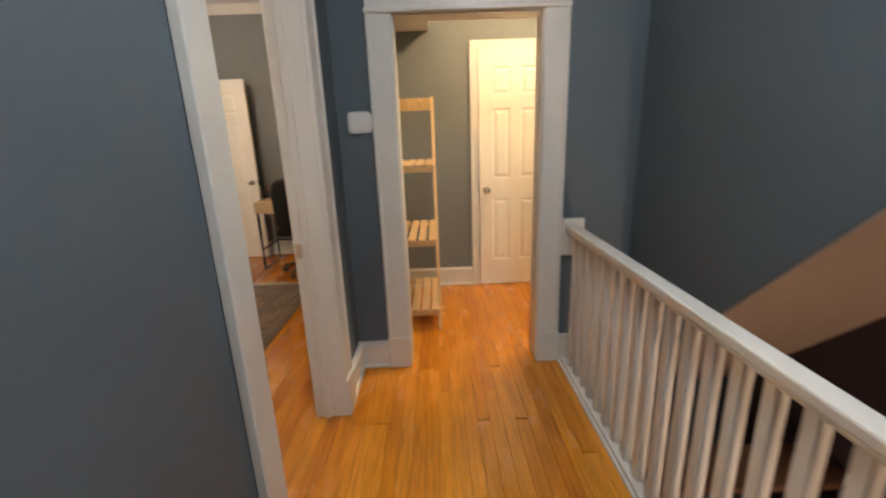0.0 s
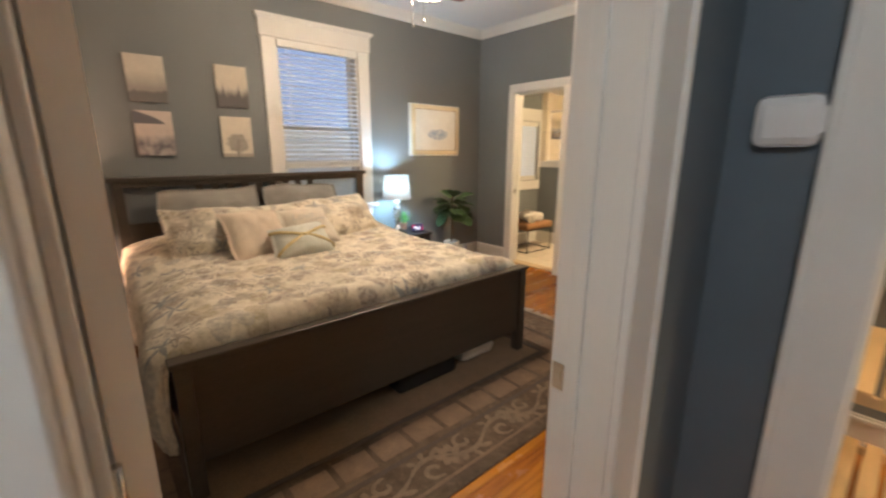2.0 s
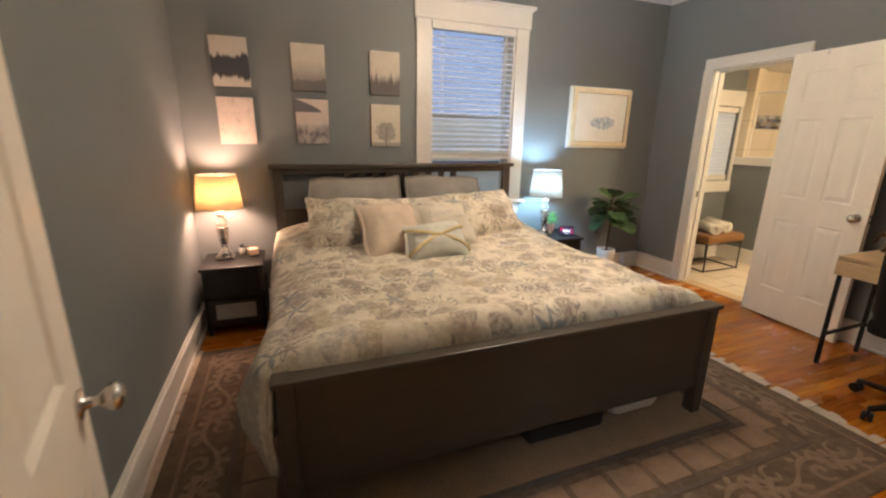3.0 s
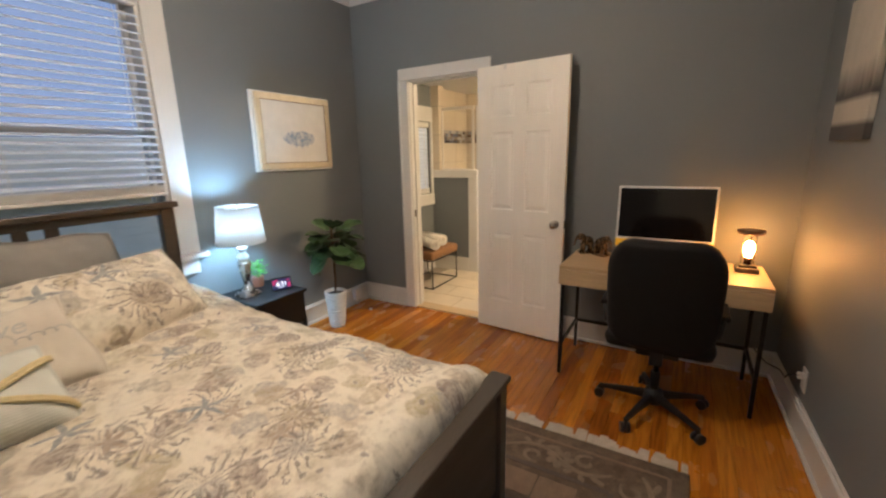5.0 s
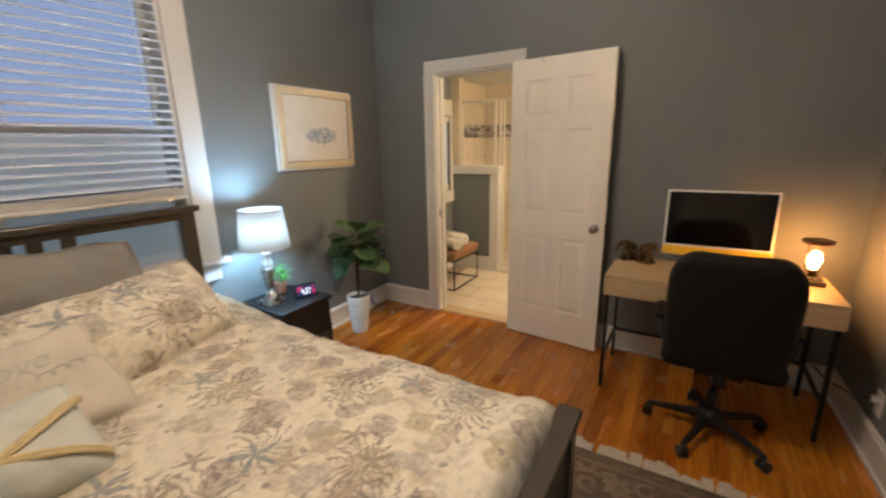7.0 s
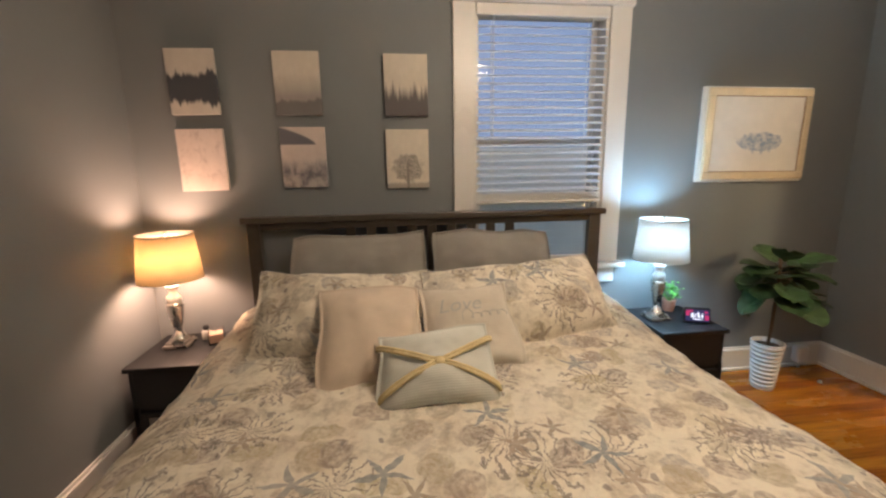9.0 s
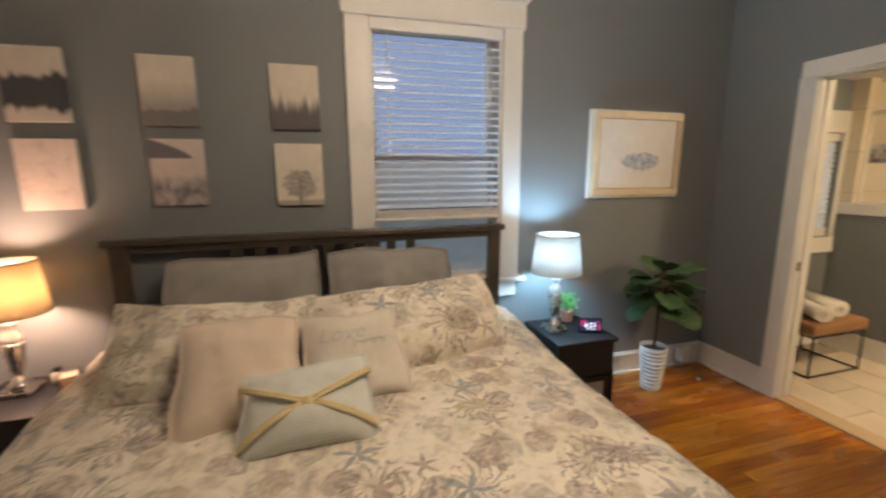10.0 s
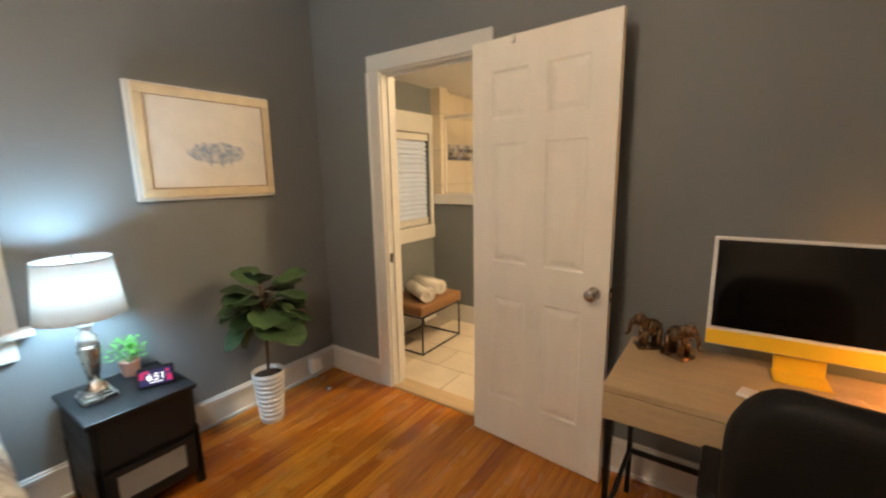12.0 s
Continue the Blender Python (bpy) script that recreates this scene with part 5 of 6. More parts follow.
candle = thing("candle", (-3.70, 0.895, 0.511), "square glass candle with pale pink wax", "candle", turn=20)
part("wax", boxes((-0.034, 0.034, -0.034, 0.034, 0.006, 0.056), r=0.004), WAX, candle)
part("glass", boxes((-0.038, 0.038, -0.038, 0.038, 0.0, 0.006), (-0.038, -0.035, -0.038, 0.038, 0.006, 0.07), (0.035, 0.038, -0.038, 0.038, 0.006, 0.07), (-0.035, 0.035, -0.038, -0.035, 0.006, 0.07), (-0.035, 0.035, 0.035, 0.038, 0.006, 0.07)), GLASS, candle)
part("wick", rod(bmesh.new(), (0, 0, 0.055), (0.003, 0, 0.066), 0.0015, n=6), PLASTIC_BLACK, candle)
jar = thing("jar", (-3.755, 0.82, 0.511), "small blue-grey glass jar", "jar")
part("body", turned([(0.022, 0.0), (0.024, 0.01), (0.024, 0.045), (0.014, 0.055)], 20), TEXTBLUE, jar)
part("lid", turned([(0.015, 0.055), (0.016, 0.06), (0.016, 0.075), (0.012, 0.078)], 20), PLASTIC_BLACK, jar, "dark lid")

# ---- fiddle-leaf plant ----
fig = thing("potted_plant", (-3.635, 4.245, 0.0), "fiddle-leaf plant in a ribbed white pot", "plant")
prof = [(0.058, 0.0), (0.062, 0.006)]
for k in range(10):
    z, r = 0.012 + k * 0.0295, 0.064 + 0.0026 * k
    prof += [(r - 0.008, z), (r - 0.006, z + 0.005), (r + 0.003, z + 0.008), (r + 0.0035, z + 0.016), (r + 0.002, z + 0.025), (r - 0.007, z + 0.028)]
prof += [(0.092, 0.312), (0.086, 0.314), (0.083, 0.28)]
part("pot", turned(prof, 36, caps=False), CERAMIC, fig, "ribbed white ceramic pot")
part("soil", turned([(0.0845, 0.284), (0.05, 0.292), (0.004, 0.296)], 24), SOIL, fig)
part("trunk", tube(bmesh.new(), [(0, 0, 0.27), (0.006, 0.004, 0.40), (0.0, 0.012, 0.52), (0.012, 0.006, 0.68), (0.006, 0.0, 0.87)], 0.009, 10), BARK, fig)


def fig_leaf(bm, base, direction, up, length, width):
    d = direction.normalized()
    s = d.cross(up).normalized()
    nrm = s.cross(d).normalized()
    rows = []
    for k in range(9):
        f = k / 8
        w = width * (math.sin(math.pi * min(1, f * 0.93 + 0.05)) ** 0.55) * (0.74 + 0.4 * f)
        droop = -0.22 * length * f * f
        c = base + d * (length * f) + Vector((0, 0, droop))
        rows.append([bm.verts.new(c + s * (w * q) + nrm * (0.022 * abs(q) + 0.006 * math.sin(9 * f + 3 * q))) for q in (-1, -0.5, 0, 0.5, 1)])
    for a, b in zip(rows, rows[1:]):
        for i in range(4):
            bm.faces.new((a[i], a[i + 1], b[i + 1], b[i])).smooth = True


rnd = random.Random(5)
stems = bmesh.new()
for k in range(27):
    a = k * 2.399 + rnd.uniform(-0.3, 0.3)
    f = k / 33
    h = 0.60 + 0.27 * f
    e = rnd.uniform(-0.8, -0.05) + 1.25 * f * f
    d = Vector((0.85 * math.cos(a) * math.cos(e), math.sin(a) * math.cos(e), math.sin(e)))
    if d.x < -0.2:
        d.x *= 0.5
    base = Vector((0.006, 0.006, h)) + Vector((d.x, d.y, abs(d.z) * 0.6)) * rnd.uniform(0.06, 0.13)
    rod(stems, (0.004, 0.006, min(h, 0.85)), base, 0.003, 0.002, 6)
    bm = bmesh.new()
    fig_leaf(bm, base, d, Vector((0.15 * math.cos(k), 0.15 * math.sin(k), 1)), rnd.uniform(0.15, 0.2) * (0.78 if k > 28 else 1.0), rnd.uniform(0.085, 0.112))
    part("leaf", bm, LEAF if rnd.random() < 0.6 else LEAF_LIGHT, fig)
part("stem", stems, BARK, fig)

# ---- pictures ----
pic = thing("framed_picture", (W, 4.178, 1.614), "framed pale watercolour of a grey-blue fish in a wide mat", "picture")
pic.matrix_basis = pic.matrix_basis @ pose(0, 0, 0, -0.4, 0, 0)
hw, hh = 0.355, 0.275
part("frame", boxes((0.026, 0.046, -hw, hw, hh - 0.045, hh), (0.026, 0.046, -hw, hw, -hh, -hh + 0.045), (0.026, 0.046, -hw, -hw + 0.045, -hh + 0.045, hh - 0.045), (0.026, 0.046, hw - 0.045, hw, -hh + 0.045, hh - 0.045), r=0.005), FRAMEWOOD, pic, "pale gilt wooden frame")
part("back_frame", boxes((0.001, 0.028, -hw - 0.022, hw + 0.006, -hh - 0.016, hh + 0.01), r=0.003), TRIM, pic, "white outer edge")
part("inner_line", boxes((0.036, 0.0395, -hw + 0.045, hw - 0.045, hh - 0.049, hh - 0.045), (0.036, 0.0395, -hw + 0.045, hw - 0.045, -hh + 0.045, -hh + 0.049), (0.036, 0.0395, -hw + 0.045, -hw + 0.049, -hh + 0.049, hh - 0.049), (0.036, 0.0395, hw - 0.049, hw - 0.045, -hh + 0.049, hh - 0.049)), WALNUT, pic, "thin brown inner line")


def art_material(name, paper, ink, shape, dark=0.9):
    """Print on paper: `shape` builds a mask from the nodes of (u across, v up, both -1..1)."""
    m, t, p = nodes_of(name)
    tc = t.nodes.new("ShaderNodeTexCoord")
    sep = t.nodes.new("ShaderNodeSeparateXYZ")
    link(t, tc.outputs["Generated"], sep.inputs[0])
    u = math_node(t, "SUBTRACT", math_node(t, "MULTIPLY", sep.outputs[1], 2.0), 1.0)
    v = math_node(t, "SUBTRACT", math_node(t, "MULTIPLY", sep.outputs[2], 2.0), 1.0)
    mask = shape(t, u, v, tc.outputs["Generated"])
    wash = noise_of(t, tc.outputs["Generated"], 3.0, 5)
    ground = ramp(t, wash, (0.3, tuple(x * 0.85 for x in paper)), (0.7, paper))
    link(t, mixed(t, math_node(t, "MULTIPLY", mask, dark), ground, ink), p.inputs["Base Color"])
    p.inputs["Roughness"].default_value = 0.8
    bumped(t, p, noise_of(t, coords(t), 300, 2), 0.15, 0.003)
    return m


def soft(t, x, k):
    return math_node(t, "MULTIPLY", x, k, True)


def hills(level, rough, scale, k=12.0, detail=6):
    def f(t, u, v, g):
        cmb = t.nodes.new("ShaderNodeCombineXYZ")
        link(t, u, cmb.inputs[0])
        n = noise_of(t, cmb.outputs[0], scale, detail, 0.65)
        top = math_node(t, "ADD", math_node(t, "MULTIPLY", math_node(t, "SUBTRACT", n, 0.5), rough), level)
        return soft(t, math_node(t, "SUBTRACT", top, v), k)
    return f


def mirrored(level, rough, scale):
    base = hills(level, rough, scale, 8.0, 3)

    def f(t, u, v, g):
        return base(t, u, math_node(t, "ABSOLUTE", math_node(t, "ADD", v, 0.2)), g)
    return f


def mist(t, u, v, g):
    """Low misty ridges with a scatter of birds above them."""
    far = math_node(t, "MULTIPLY", hills(0.3, 0.5, 1.2, 1.4)(t, u, v, g), 0.65)
    near = hills(-0.3, 0.9, 1.7, 3.5)(t, u, v, g)
    vor = node(t, "ShaderNodeTexVoronoi", Scale=13.0)
    link(t, g, vor.inputs["Vector"])
    birds = math_node(t, "MULTIPLY", ramp(t, vor.outputs["Distance"], (0.1, (1, 1, 1)), (0.2, (0, 0, 0))), soft(t, math_node(t, "SUBTRACT", 0.2, math_node(t, "ABSOLUTE", math_node(t, "ADD", v, 0.2))), 9.0))
    birds = math_node(t, "MULTIPLY", birds, soft(t, math_node(t, "ADD", u, 0.5), 4.0))
    return math_node(t, "MAXIMUM", math_node(t, "MAXIMUM", far, near), math_node(t, "MULTIPLY", birds, 0.6))


def lake(t, u, v, g):
    """Dark headland running out to a point over water, dim shore below."""
    reach = math_node(t, "MAXIMUM", math_node(t, "SUBTRACT", 0.62, u), 0.0)
    slope = math_node(t, "ADD", 0.42, math_node(t, "MULTIPLY", math_node(t, "POWER", reach, 0.6), 0.46))
    head = math_node(t, "MULTIPLY", soft(t, math_node(t, "SUBTRACT", slope, v), 14.0), soft(t, math_node(t, "SUBTRACT", v, 0.4), 20.0))
    head = math_node(t, "MULTIPLY", head, soft(t, math_node(t, "SUBTRACT", 0.62, u), 10.0))
    shore = hills(-0.02, 0.9, 1.3, 2.4)(t, u, v, g)
    blot = ramp(t, noise_of(t, g, 4.0, 5, 0.6), (0.4, (0.35, 0.35, 0.35)), (0.58, (0.95, 0.95, 0.95)))
    return math_node(t, "MAXIMUM", head, math_node(t, "MULTIPLY", shore, blot))


def lone_tree(t, u, v, g):
    du = math_node(t, "MULTIPLY", u, u)
    dv = math_node(t, "ADD", v, 0.3)
    r = math_node(t, "ADD", math_node(t, "MULTIPLY", du, 1.0), math_node(t, "MULTIPLY", math_node(t, "MULTIPLY", dv, dv), 2.4))
    r = math_node(t, "ADD", r, math_node(t, "MULTIPLY", math_node(t, "SUBTRACT", noise_of(t, g, 7.0, 4), 0.5), 1.1))
    vor = node(t, "ShaderNodeTexVoronoi", Scale=24.0)
    vor.feature = "DISTANCE_TO_EDGE"
    link(t, g, vor.inputs["Vector"])
    twigs = ramp(t, vor.outputs["Distance"], (0.05, (1, 1, 1)), (0.2, (0.4, 0.4, 0.4)))
    crown_mask = math_node(t, "MULTIPLY", soft(t, math_node(t, "SUBTRACT", 0.62, r), 4.0), twigs)
    trunk = math_node(t, "MULTIPLY", soft(t, math_node(t, "SUBTRACT", 0.09, math_node(t, "ABSOLUTE", u)), 30.0), soft(t, math_node(t, "SUBTRACT", 0.0, v), 9.0))
    ground = hills(-0.78, 0.25, 6.0)(t, u, v, g)
    return math_node(t, "MAXIMUM", math_node(t, "MAXIMUM", crown_mask, trunk), math_node(t, "MULTIPLY", ground, 0.7))


def faint(t, u, v, g):
    return math_node(t, "MULTIPLY", ramp(t, noise_of(t, g, 5.0, 6, 0.7), (0.52, (0, 0, 0)), (0.68, (1, 1, 1))), 0.5)


def fish(t, u, v, g):
    """Long mottled body with a row of short streaks hanging below it."""
    uc, vc = math_node(t, "SUBTRACT", u, 0.1), math_node(t, "ADD", v, 0.2)
    wob = math_node(t, "MULTIPLY", math_node(t, "SUBTRACT", noise_of(t, g, 12.0, 4), 0.5), 1.5)
    body = math_node(t, "ADD", math_node(t, "MULTIPLY", math_node(t, "MULTIPLY", uc, uc), 3.4), math_node(t, "MULTIPLY", math_node(t, "MULTIPLY", vc, vc), 15.0))
    mottle = ramp(t, noise_of(t, g, 11.0, 5, 0.7), (0.38, (0.2, 0.2, 0.2)), (0.6, (1, 1, 1)))
    back = math_node(t, "MULTIPLY", soft(t, math_node(t, "SUBTRACT", 1.0, math_node(t, "ADD", body, wob)), 5.0), mottle)
    comb = ramp(t, math_node(t, "SINE", math_node(t, "ADD", math_node(t, "MULTIPLY", uc, 34.0), math_node(t, "MULTIPLY", wob, 3.0))), (0.45, (0, 0, 0)), (0.75, (1, 1, 1)))
    depth = math_node(t, "SUBTRACT", 0.36, math_node(t, "MULTIPLY", math_node(t, "MULTIPLY", uc, uc), 1.1))
    hang = math_node(t, "MULTIPLY", soft(t, math_node(t, "ADD", vc, depth), 9.0), soft(t, math_node(t, "MULTIPLY", vc, -1.0), 12.0))
    hang = math_node(t, "MULTIPLY", hang, soft(t, math_node(t, "SUBTRACT", 0.5, math_node(t, "ABSOLUTE", uc)), 8.0))
    return math_node(t, "MAXIMUM", back, math_node(t, "MULTIPLY", math_node(t, "MULTIPLY", hang, comb), 0.8))


def valley(t, u, v, g):
    gap = math_node(t, "ABSOLUTE", math_node(t, "ADD", v, 0.6))
    band = soft(t, math_node(t, "SUBTRACT", gap, 0.12), 12.0)
    return math_node(t, "MULTIPLY", band, hills(0.05, 0.7, 1.4, 2.5)(t, u, v, g))


part("print", boxes((0.028, 0.036, -hw + 0.045, hw - 0.045, -hh + 0.045, hh - 0.045)), art_material("fish_watercolour", (0.76, 0.73, 0.67), (0.17, 0.25, 0.4), fish, 0.88), pic, "pale mat with a small fish watercolour")


def canvas(label, y0, z0, mat, x=W, side=1, w=0.242, h=0.33, tilt=0.0):
    c = solid("canvas_print", boxes((0.002 * side, 0.026 * side, -w / 2, w / 2, -h / 2, h / 2), r=0.002) if side > 0 else boxes((-0.026, -0.002, -w / 2, w / 2, -h / 2, h / 2), r=0.002), mat, label, "canvas print", (x, y0 + w / 2, z0 + h / 2), group="canvas prints over the bed" if side > 0 else "")
    c.matrix_basis = c.matrix_basis @ pose(0, 0, 0, tilt, 0, 0)
    return c


canvas("canvas print of a dark forest mirrored in water", 0.745, 1.737, art_material("forest_mirror", (0.6, 0.55, 0.48), (0.03, 0.036, 0.048), mirrored(0.5, 1.4, 2.0), 0.95), tilt=0.8)
canvas("canvas print of misty hills with birds", 1.28, 1.733, art_material("misty_hills", (0.62, 0.57, 0.49), (0.11, 0.105, 0.11), mist), tilt=0.3)
canvas("canvas print of a dark pine treeline in fog", 1.867, 1.727, art_material("pine_line", (0.66, 0.6, 0.5), (0.07, 0.065, 0.075), hills(-0.02, 2.2, 4.0, 2.6)))
canvas("pale canvas print with faint pink branches", 0.75, 1.333, art_material("pale_branches", (0.7, 0.6, 0.54), (0.3, 0.22, 0.2), faint), tilt=0.6)
canvas("canvas print of a lake under a dark headland", 1.286, 1.341, art_material("lake_view", (0.64, 0.55, 0.5), (0.09, 0.095, 0.12), lake))
canvas("canvas print of a lone bare tree", 1.865, 1.326, art_material("lone_tree", (0.68, 0.62, 0.52), (0.14, 0.13, 0.12), lone_tree, 0.8))
view = canvas("canvas print of dark hills and a pale valley", 4.135, 1.445, art_material("dark_hills", (0.55, 0.5, 0.42), (0.03, 0.03, 0.035), valley), E, -1, 0.42, 0.60)
view.matrix_basis = EAST @ view.matrix_basis

# ---- desk ----
desk = thing("desk", (-1.24, 4.58, 0.0), "pale oak writing desk on thin black metal legs", "desk")
dx, dy = 0.535, 0.245
part("top", boxes((-dx, dx, -dy, dy, 0.712, 0.735), r=0.003), OAK, desk)
part("drawer_front", boxes((-dx, -0.004, -dy, -dy + 0.018, 0.612, 0.708), r=0.003), OAK, desk)
part("drawer_front", boxes((0.004, dx, -dy, -dy + 0.018, 0.612, 0.708), r=0.003), OAK, desk)
part("side_panel", boxes((-dx, -dx + 0.016, -dy + 0.02, dy, 0.612, 0.710)), OAK, desk)
part("side_panel", boxes((dx - 0.016, dx, -dy + 0.02, dy, 0.612, 0.710)), OAK, desk)
part("back_panel", boxes((-dx + 0.017, dx - 0.017, dy - 0.016, dy, 0.612, 0.710)), OAK, desk)
part("drawer_base", boxes((-dx + 0.017, dx - 0.017, -dy + 0.02, dy - 0.017, 0.614, 0.622)), OAK, desk)
for x in (-dx + 0.012, dx - 0.032):
    for y in (-dy + 0.012, dy - 0.034):
        part("leg", boxes((x, x + 0.02, y, y + 0.022, 0.0, 0.612), r=0.002), BLACKMETAL, desk)
    part("side_brace", boxes((x + 0.002, x + 0.018, -dy + 0.034, dy - 0.034, 0.2, 0.218)), BLACKMETAL, desk)
part("stretcher", boxes((-dx + 0.032, dx - 0.032, dy - 0.032, dy - 0.014, 0.2, 0.218)), BLACKMETAL, desk)

mon = thing("desktop_computer", (-1.238, 4.73, 0.735), "slim white all-in-one computer with yellow chin, screen off", "computer", turn=2)
tiltm = pose(0, 0, 0.07, -4, 0, 0)
for nm, bm, mt, lab in (("case", boxes((-0.275, 0.275, -0.006, 0.008, 0.0, 0.395), r=0.005), PLASTIC_WHITE, "white bezel"), ("screen", boxes((-0.262, 0.262, -0.0075, -0.0055, 0.068, 0.383)), SCREEN, "black glass screen, off"), ("chin", boxes((-0.274, 0.274, -0.0085, -0.0055, 0.004, 0.056), r=0.001), YELLOW, "yellow chin panel")):
    part(nm, bm, mt, mon, lab).matrix_local = tiltm
part("stand_neck", boxes((-0.07, 0.07, 0.02, 0.03, 0.004, 0.2), (-0.05, 0.05, 0.008, 0.022, 0.16, 0.2), r=0.003), YELLOW, mon)
part("stand_foot", boxes((-0.075, 0.075, -0.075, 0.03, 0.0, 0.006), r=0.002), YELLOW, mon)
solid("paper_bag", boxes((-0.06, 0.06, -0.035, 0.035, 0.0, 0.018), (-0.05, 0.02, -0.03, 0.03, 0.018, 0.028), r=0.008), PAPER, "crumpled kraft paper packet on the desk", "packet", (-1.12, 4.56, 0.735), 12)
solid("note_card", boxes((-0.045, 0.045, -0.03, 0.03, 0.0, 0.012), r=0.003), PLASTIC_WHITE, "small white card box on the desk", "box", (-1.36, 4.50, 0.735), -15)

dl = thing("desk_lamp", (-0.80, 4.66, 0.735), "small amber bulb lamp with wooden disc top, lit", "desk lamp")
part("base", boxes((-0.055, 0.055, -0.055, 0.055, 0.0, 0.028), (-0.042, 0.042, -0.042, 0.042, 0.028, 0.044), r=0.004), DARKWOOD, dl)
part("socket", turned([(0.02, 0.044), (0.02, 0.07), (0.024, 0.075), (0.02, 0.085)], 20), BRONZE, dl)
part("bulb", turned([(0.014, 0.085), (0.02, 0.10), (0.026, 0.125), (0.026, 0.145), (0.018, 0.168), (0.006, 0.178)], 20), BULB_GLASS, dl, "lit amber glass bulb")
bm = bmesh.new()
for k in range(3):
    a = k * math.tau / 3 + 0.5
    rod(bm, (0.034 * math.cos(a), 0.034 * math.sin(a), 0.044), (0.034 * math.cos(a), 0.034 * math.sin(a), 0.215), 0.0022, n=6)
part("cage_rod", bm, BRONZE, dl)
part("top_disc", turned([(0.04, 0.213), (0.062, 0.218), (0.066, 0.228), (0.066, 0.238), (0.05, 0.241)], 28), WALNUT, dl, "dark wooden disc")


def elephant(at, turn, label):
    bm = bmesh.new()
    box(bm, -0.05, 0.05, -0.035, 0.035, 0.0, 0.014, 0.005)
    blob(bm, (-0.005, 0, 0.085), (0.042, 0.033, 0.035))
    blob(bm, (0.04, 0, 0.115), (0.026, 0.024, 0.027))
    for x, y in ((-0.03, -0.018), (-0.03, 0.018), (0.022, -0.018), (0.022, 0.018)):
        rod(bm, (x, y, 0.012), (x, y, 0.08), 0.014, 0.012, 10)
    for y in (-1, 1):
        blob(bm, (0.028, y * 0.028, 0.112), (0.018, 0.006, 0.026), 10)
        rod(bm, (0.05, y * 0.012, 0.105), (0.075, y * 0.015, 0.112), 0.004, 0.001, 6)
    pts = [(0.06, 0, 0.115), (0.074, 0, 0.095), (0.078, 0, 0.07), (0.084, 0, 0.055), (0.095, 0, 0.06)]
    for k, (a, b) in enumerate(zip(pts, pts[1:])):
        rod(bm, a, b, 0.011 - 0.002 * k, 0.009 - 0.002 * k, 10)
    rod(bm, (-0.045, 0, 0.10), (-0.052, 0, 0.06), 0.003, 0.002, 6)
    solid("figurine", bm, BRONZE, label, "figurine", at, turn, smooth=True, group="figurines on the desk")


elephant((-1.70, 4.735, 0.735), -150, "shiny brass elephant bookend figurine")
elephant((-1.595, 4.70, 0.735), -30, "shiny brass elephant bookend figurine")

# ---- office chair ----
ch = thing("office_chair", (-1.187, 4.185, 0.0), "black leather office chair with five-star base, turned to the desk", "office chair")
bm = bmesh.new()
box(bm, -0.25, 0.25, -0.045, 0.045, 0.0, 0.57, 0.035, 3)
long_edges = [e for e in bm.edges if e.calc_length() > 0.3]
bmesh.ops.subdivide_edges(bm, edges=long_edges, cuts=14, use_grid_fill=True)
for v in bm.verts:
    z = v.co.z / 0.57
    over_top, under = max(0.0, v.co.z - 0.41) / 0.16, max(0.0, 0.1 - v.co.z) / 0.1
    v.co.x *= (0.94 + 0.08 * math.sin(math.pi * min(1, z * 0.8))) * (0.55 + 0.45 * math.sqrt(max(0.0, 1 - over_top ** 2))) * (0.78 + 0.22 * math.sqrt(max(0.0, 1 - under ** 2)))
    v.co.y += 0.05 * (v.co.x / 0.25) ** 2 - 0.03 * z
part("backrest", bm, LEATHER, ch, "padded black leather back", True).matrix_local = pose(0.0, -0.18, 0.445, 3, 0, 0)
bm = bmesh.new()
for z, h, hw2 in ((0.04, 0.15, 0.205), (0.2, 0.16, 0.21), (0.37, 0.13, 0.175)):
    box(bm, -hw2, hw2, 0.0, 0.05, z, z + h, 0.022, 3)
part("back_cushion", bm, LEATHER, ch, "", True).matrix_local = pose(0.0, -0.145, 0.445, 3, 0, 0)
part("seat", boxes((-0.25, 0.25, -0.2, 0.28, 0.42, 0.52), r=0.04), LEATHER, ch, "padded black leather seat", True)
part("back_bar", boxes((-0.03, 0.03, -0.19, -0.175, 0.36, 0.62), r=0.006), PLASTIC_BLACK, ch)
part("mechanism", boxes((-0.1, 0.1, -0.12, 0.12, 0.375, 0.42), (-0.03, 0.03, -0.19, 0.0, 0.36, 0.38), r=0.006), PLASTIC_BLACK, ch)
for sx in (-1, 1):
    bm = tube(bmesh.new(), [(sx * 0.22, 0.14, 0.44), (sx * 0.265, 0.14, 0.5), (sx * 0.27, 0.12, 0.6), (sx * 0.27, -0.08, 0.615), (sx * 0.245, -0.14, 0.54)], 0.014, 8)
    part("armrest", bm, PLASTIC_BLACK, ch)
    part("arm_pad", boxes((sx * 0.27 - 0.026, sx * 0.27 + 0.026, -0.09, 0.14, 0.61, 0.638), r=0.01), LEATHER, ch)
part("gas_lift", rod(rod(bmesh.new(), (0, 0, 0.09), (0, 0, 0.24), 0.024), (0, 0, 0.24), (0, 0, 0.38), 0.014), PLASTIC_BLACK, ch)
part("hub", turned([(0.05, 0.06), (0.055, 0.08), (0.045, 0.13), (0.03, 0.14)], 20), PLASTIC_BLACK, ch)
leg_bm = bmesh.new()
vs = []
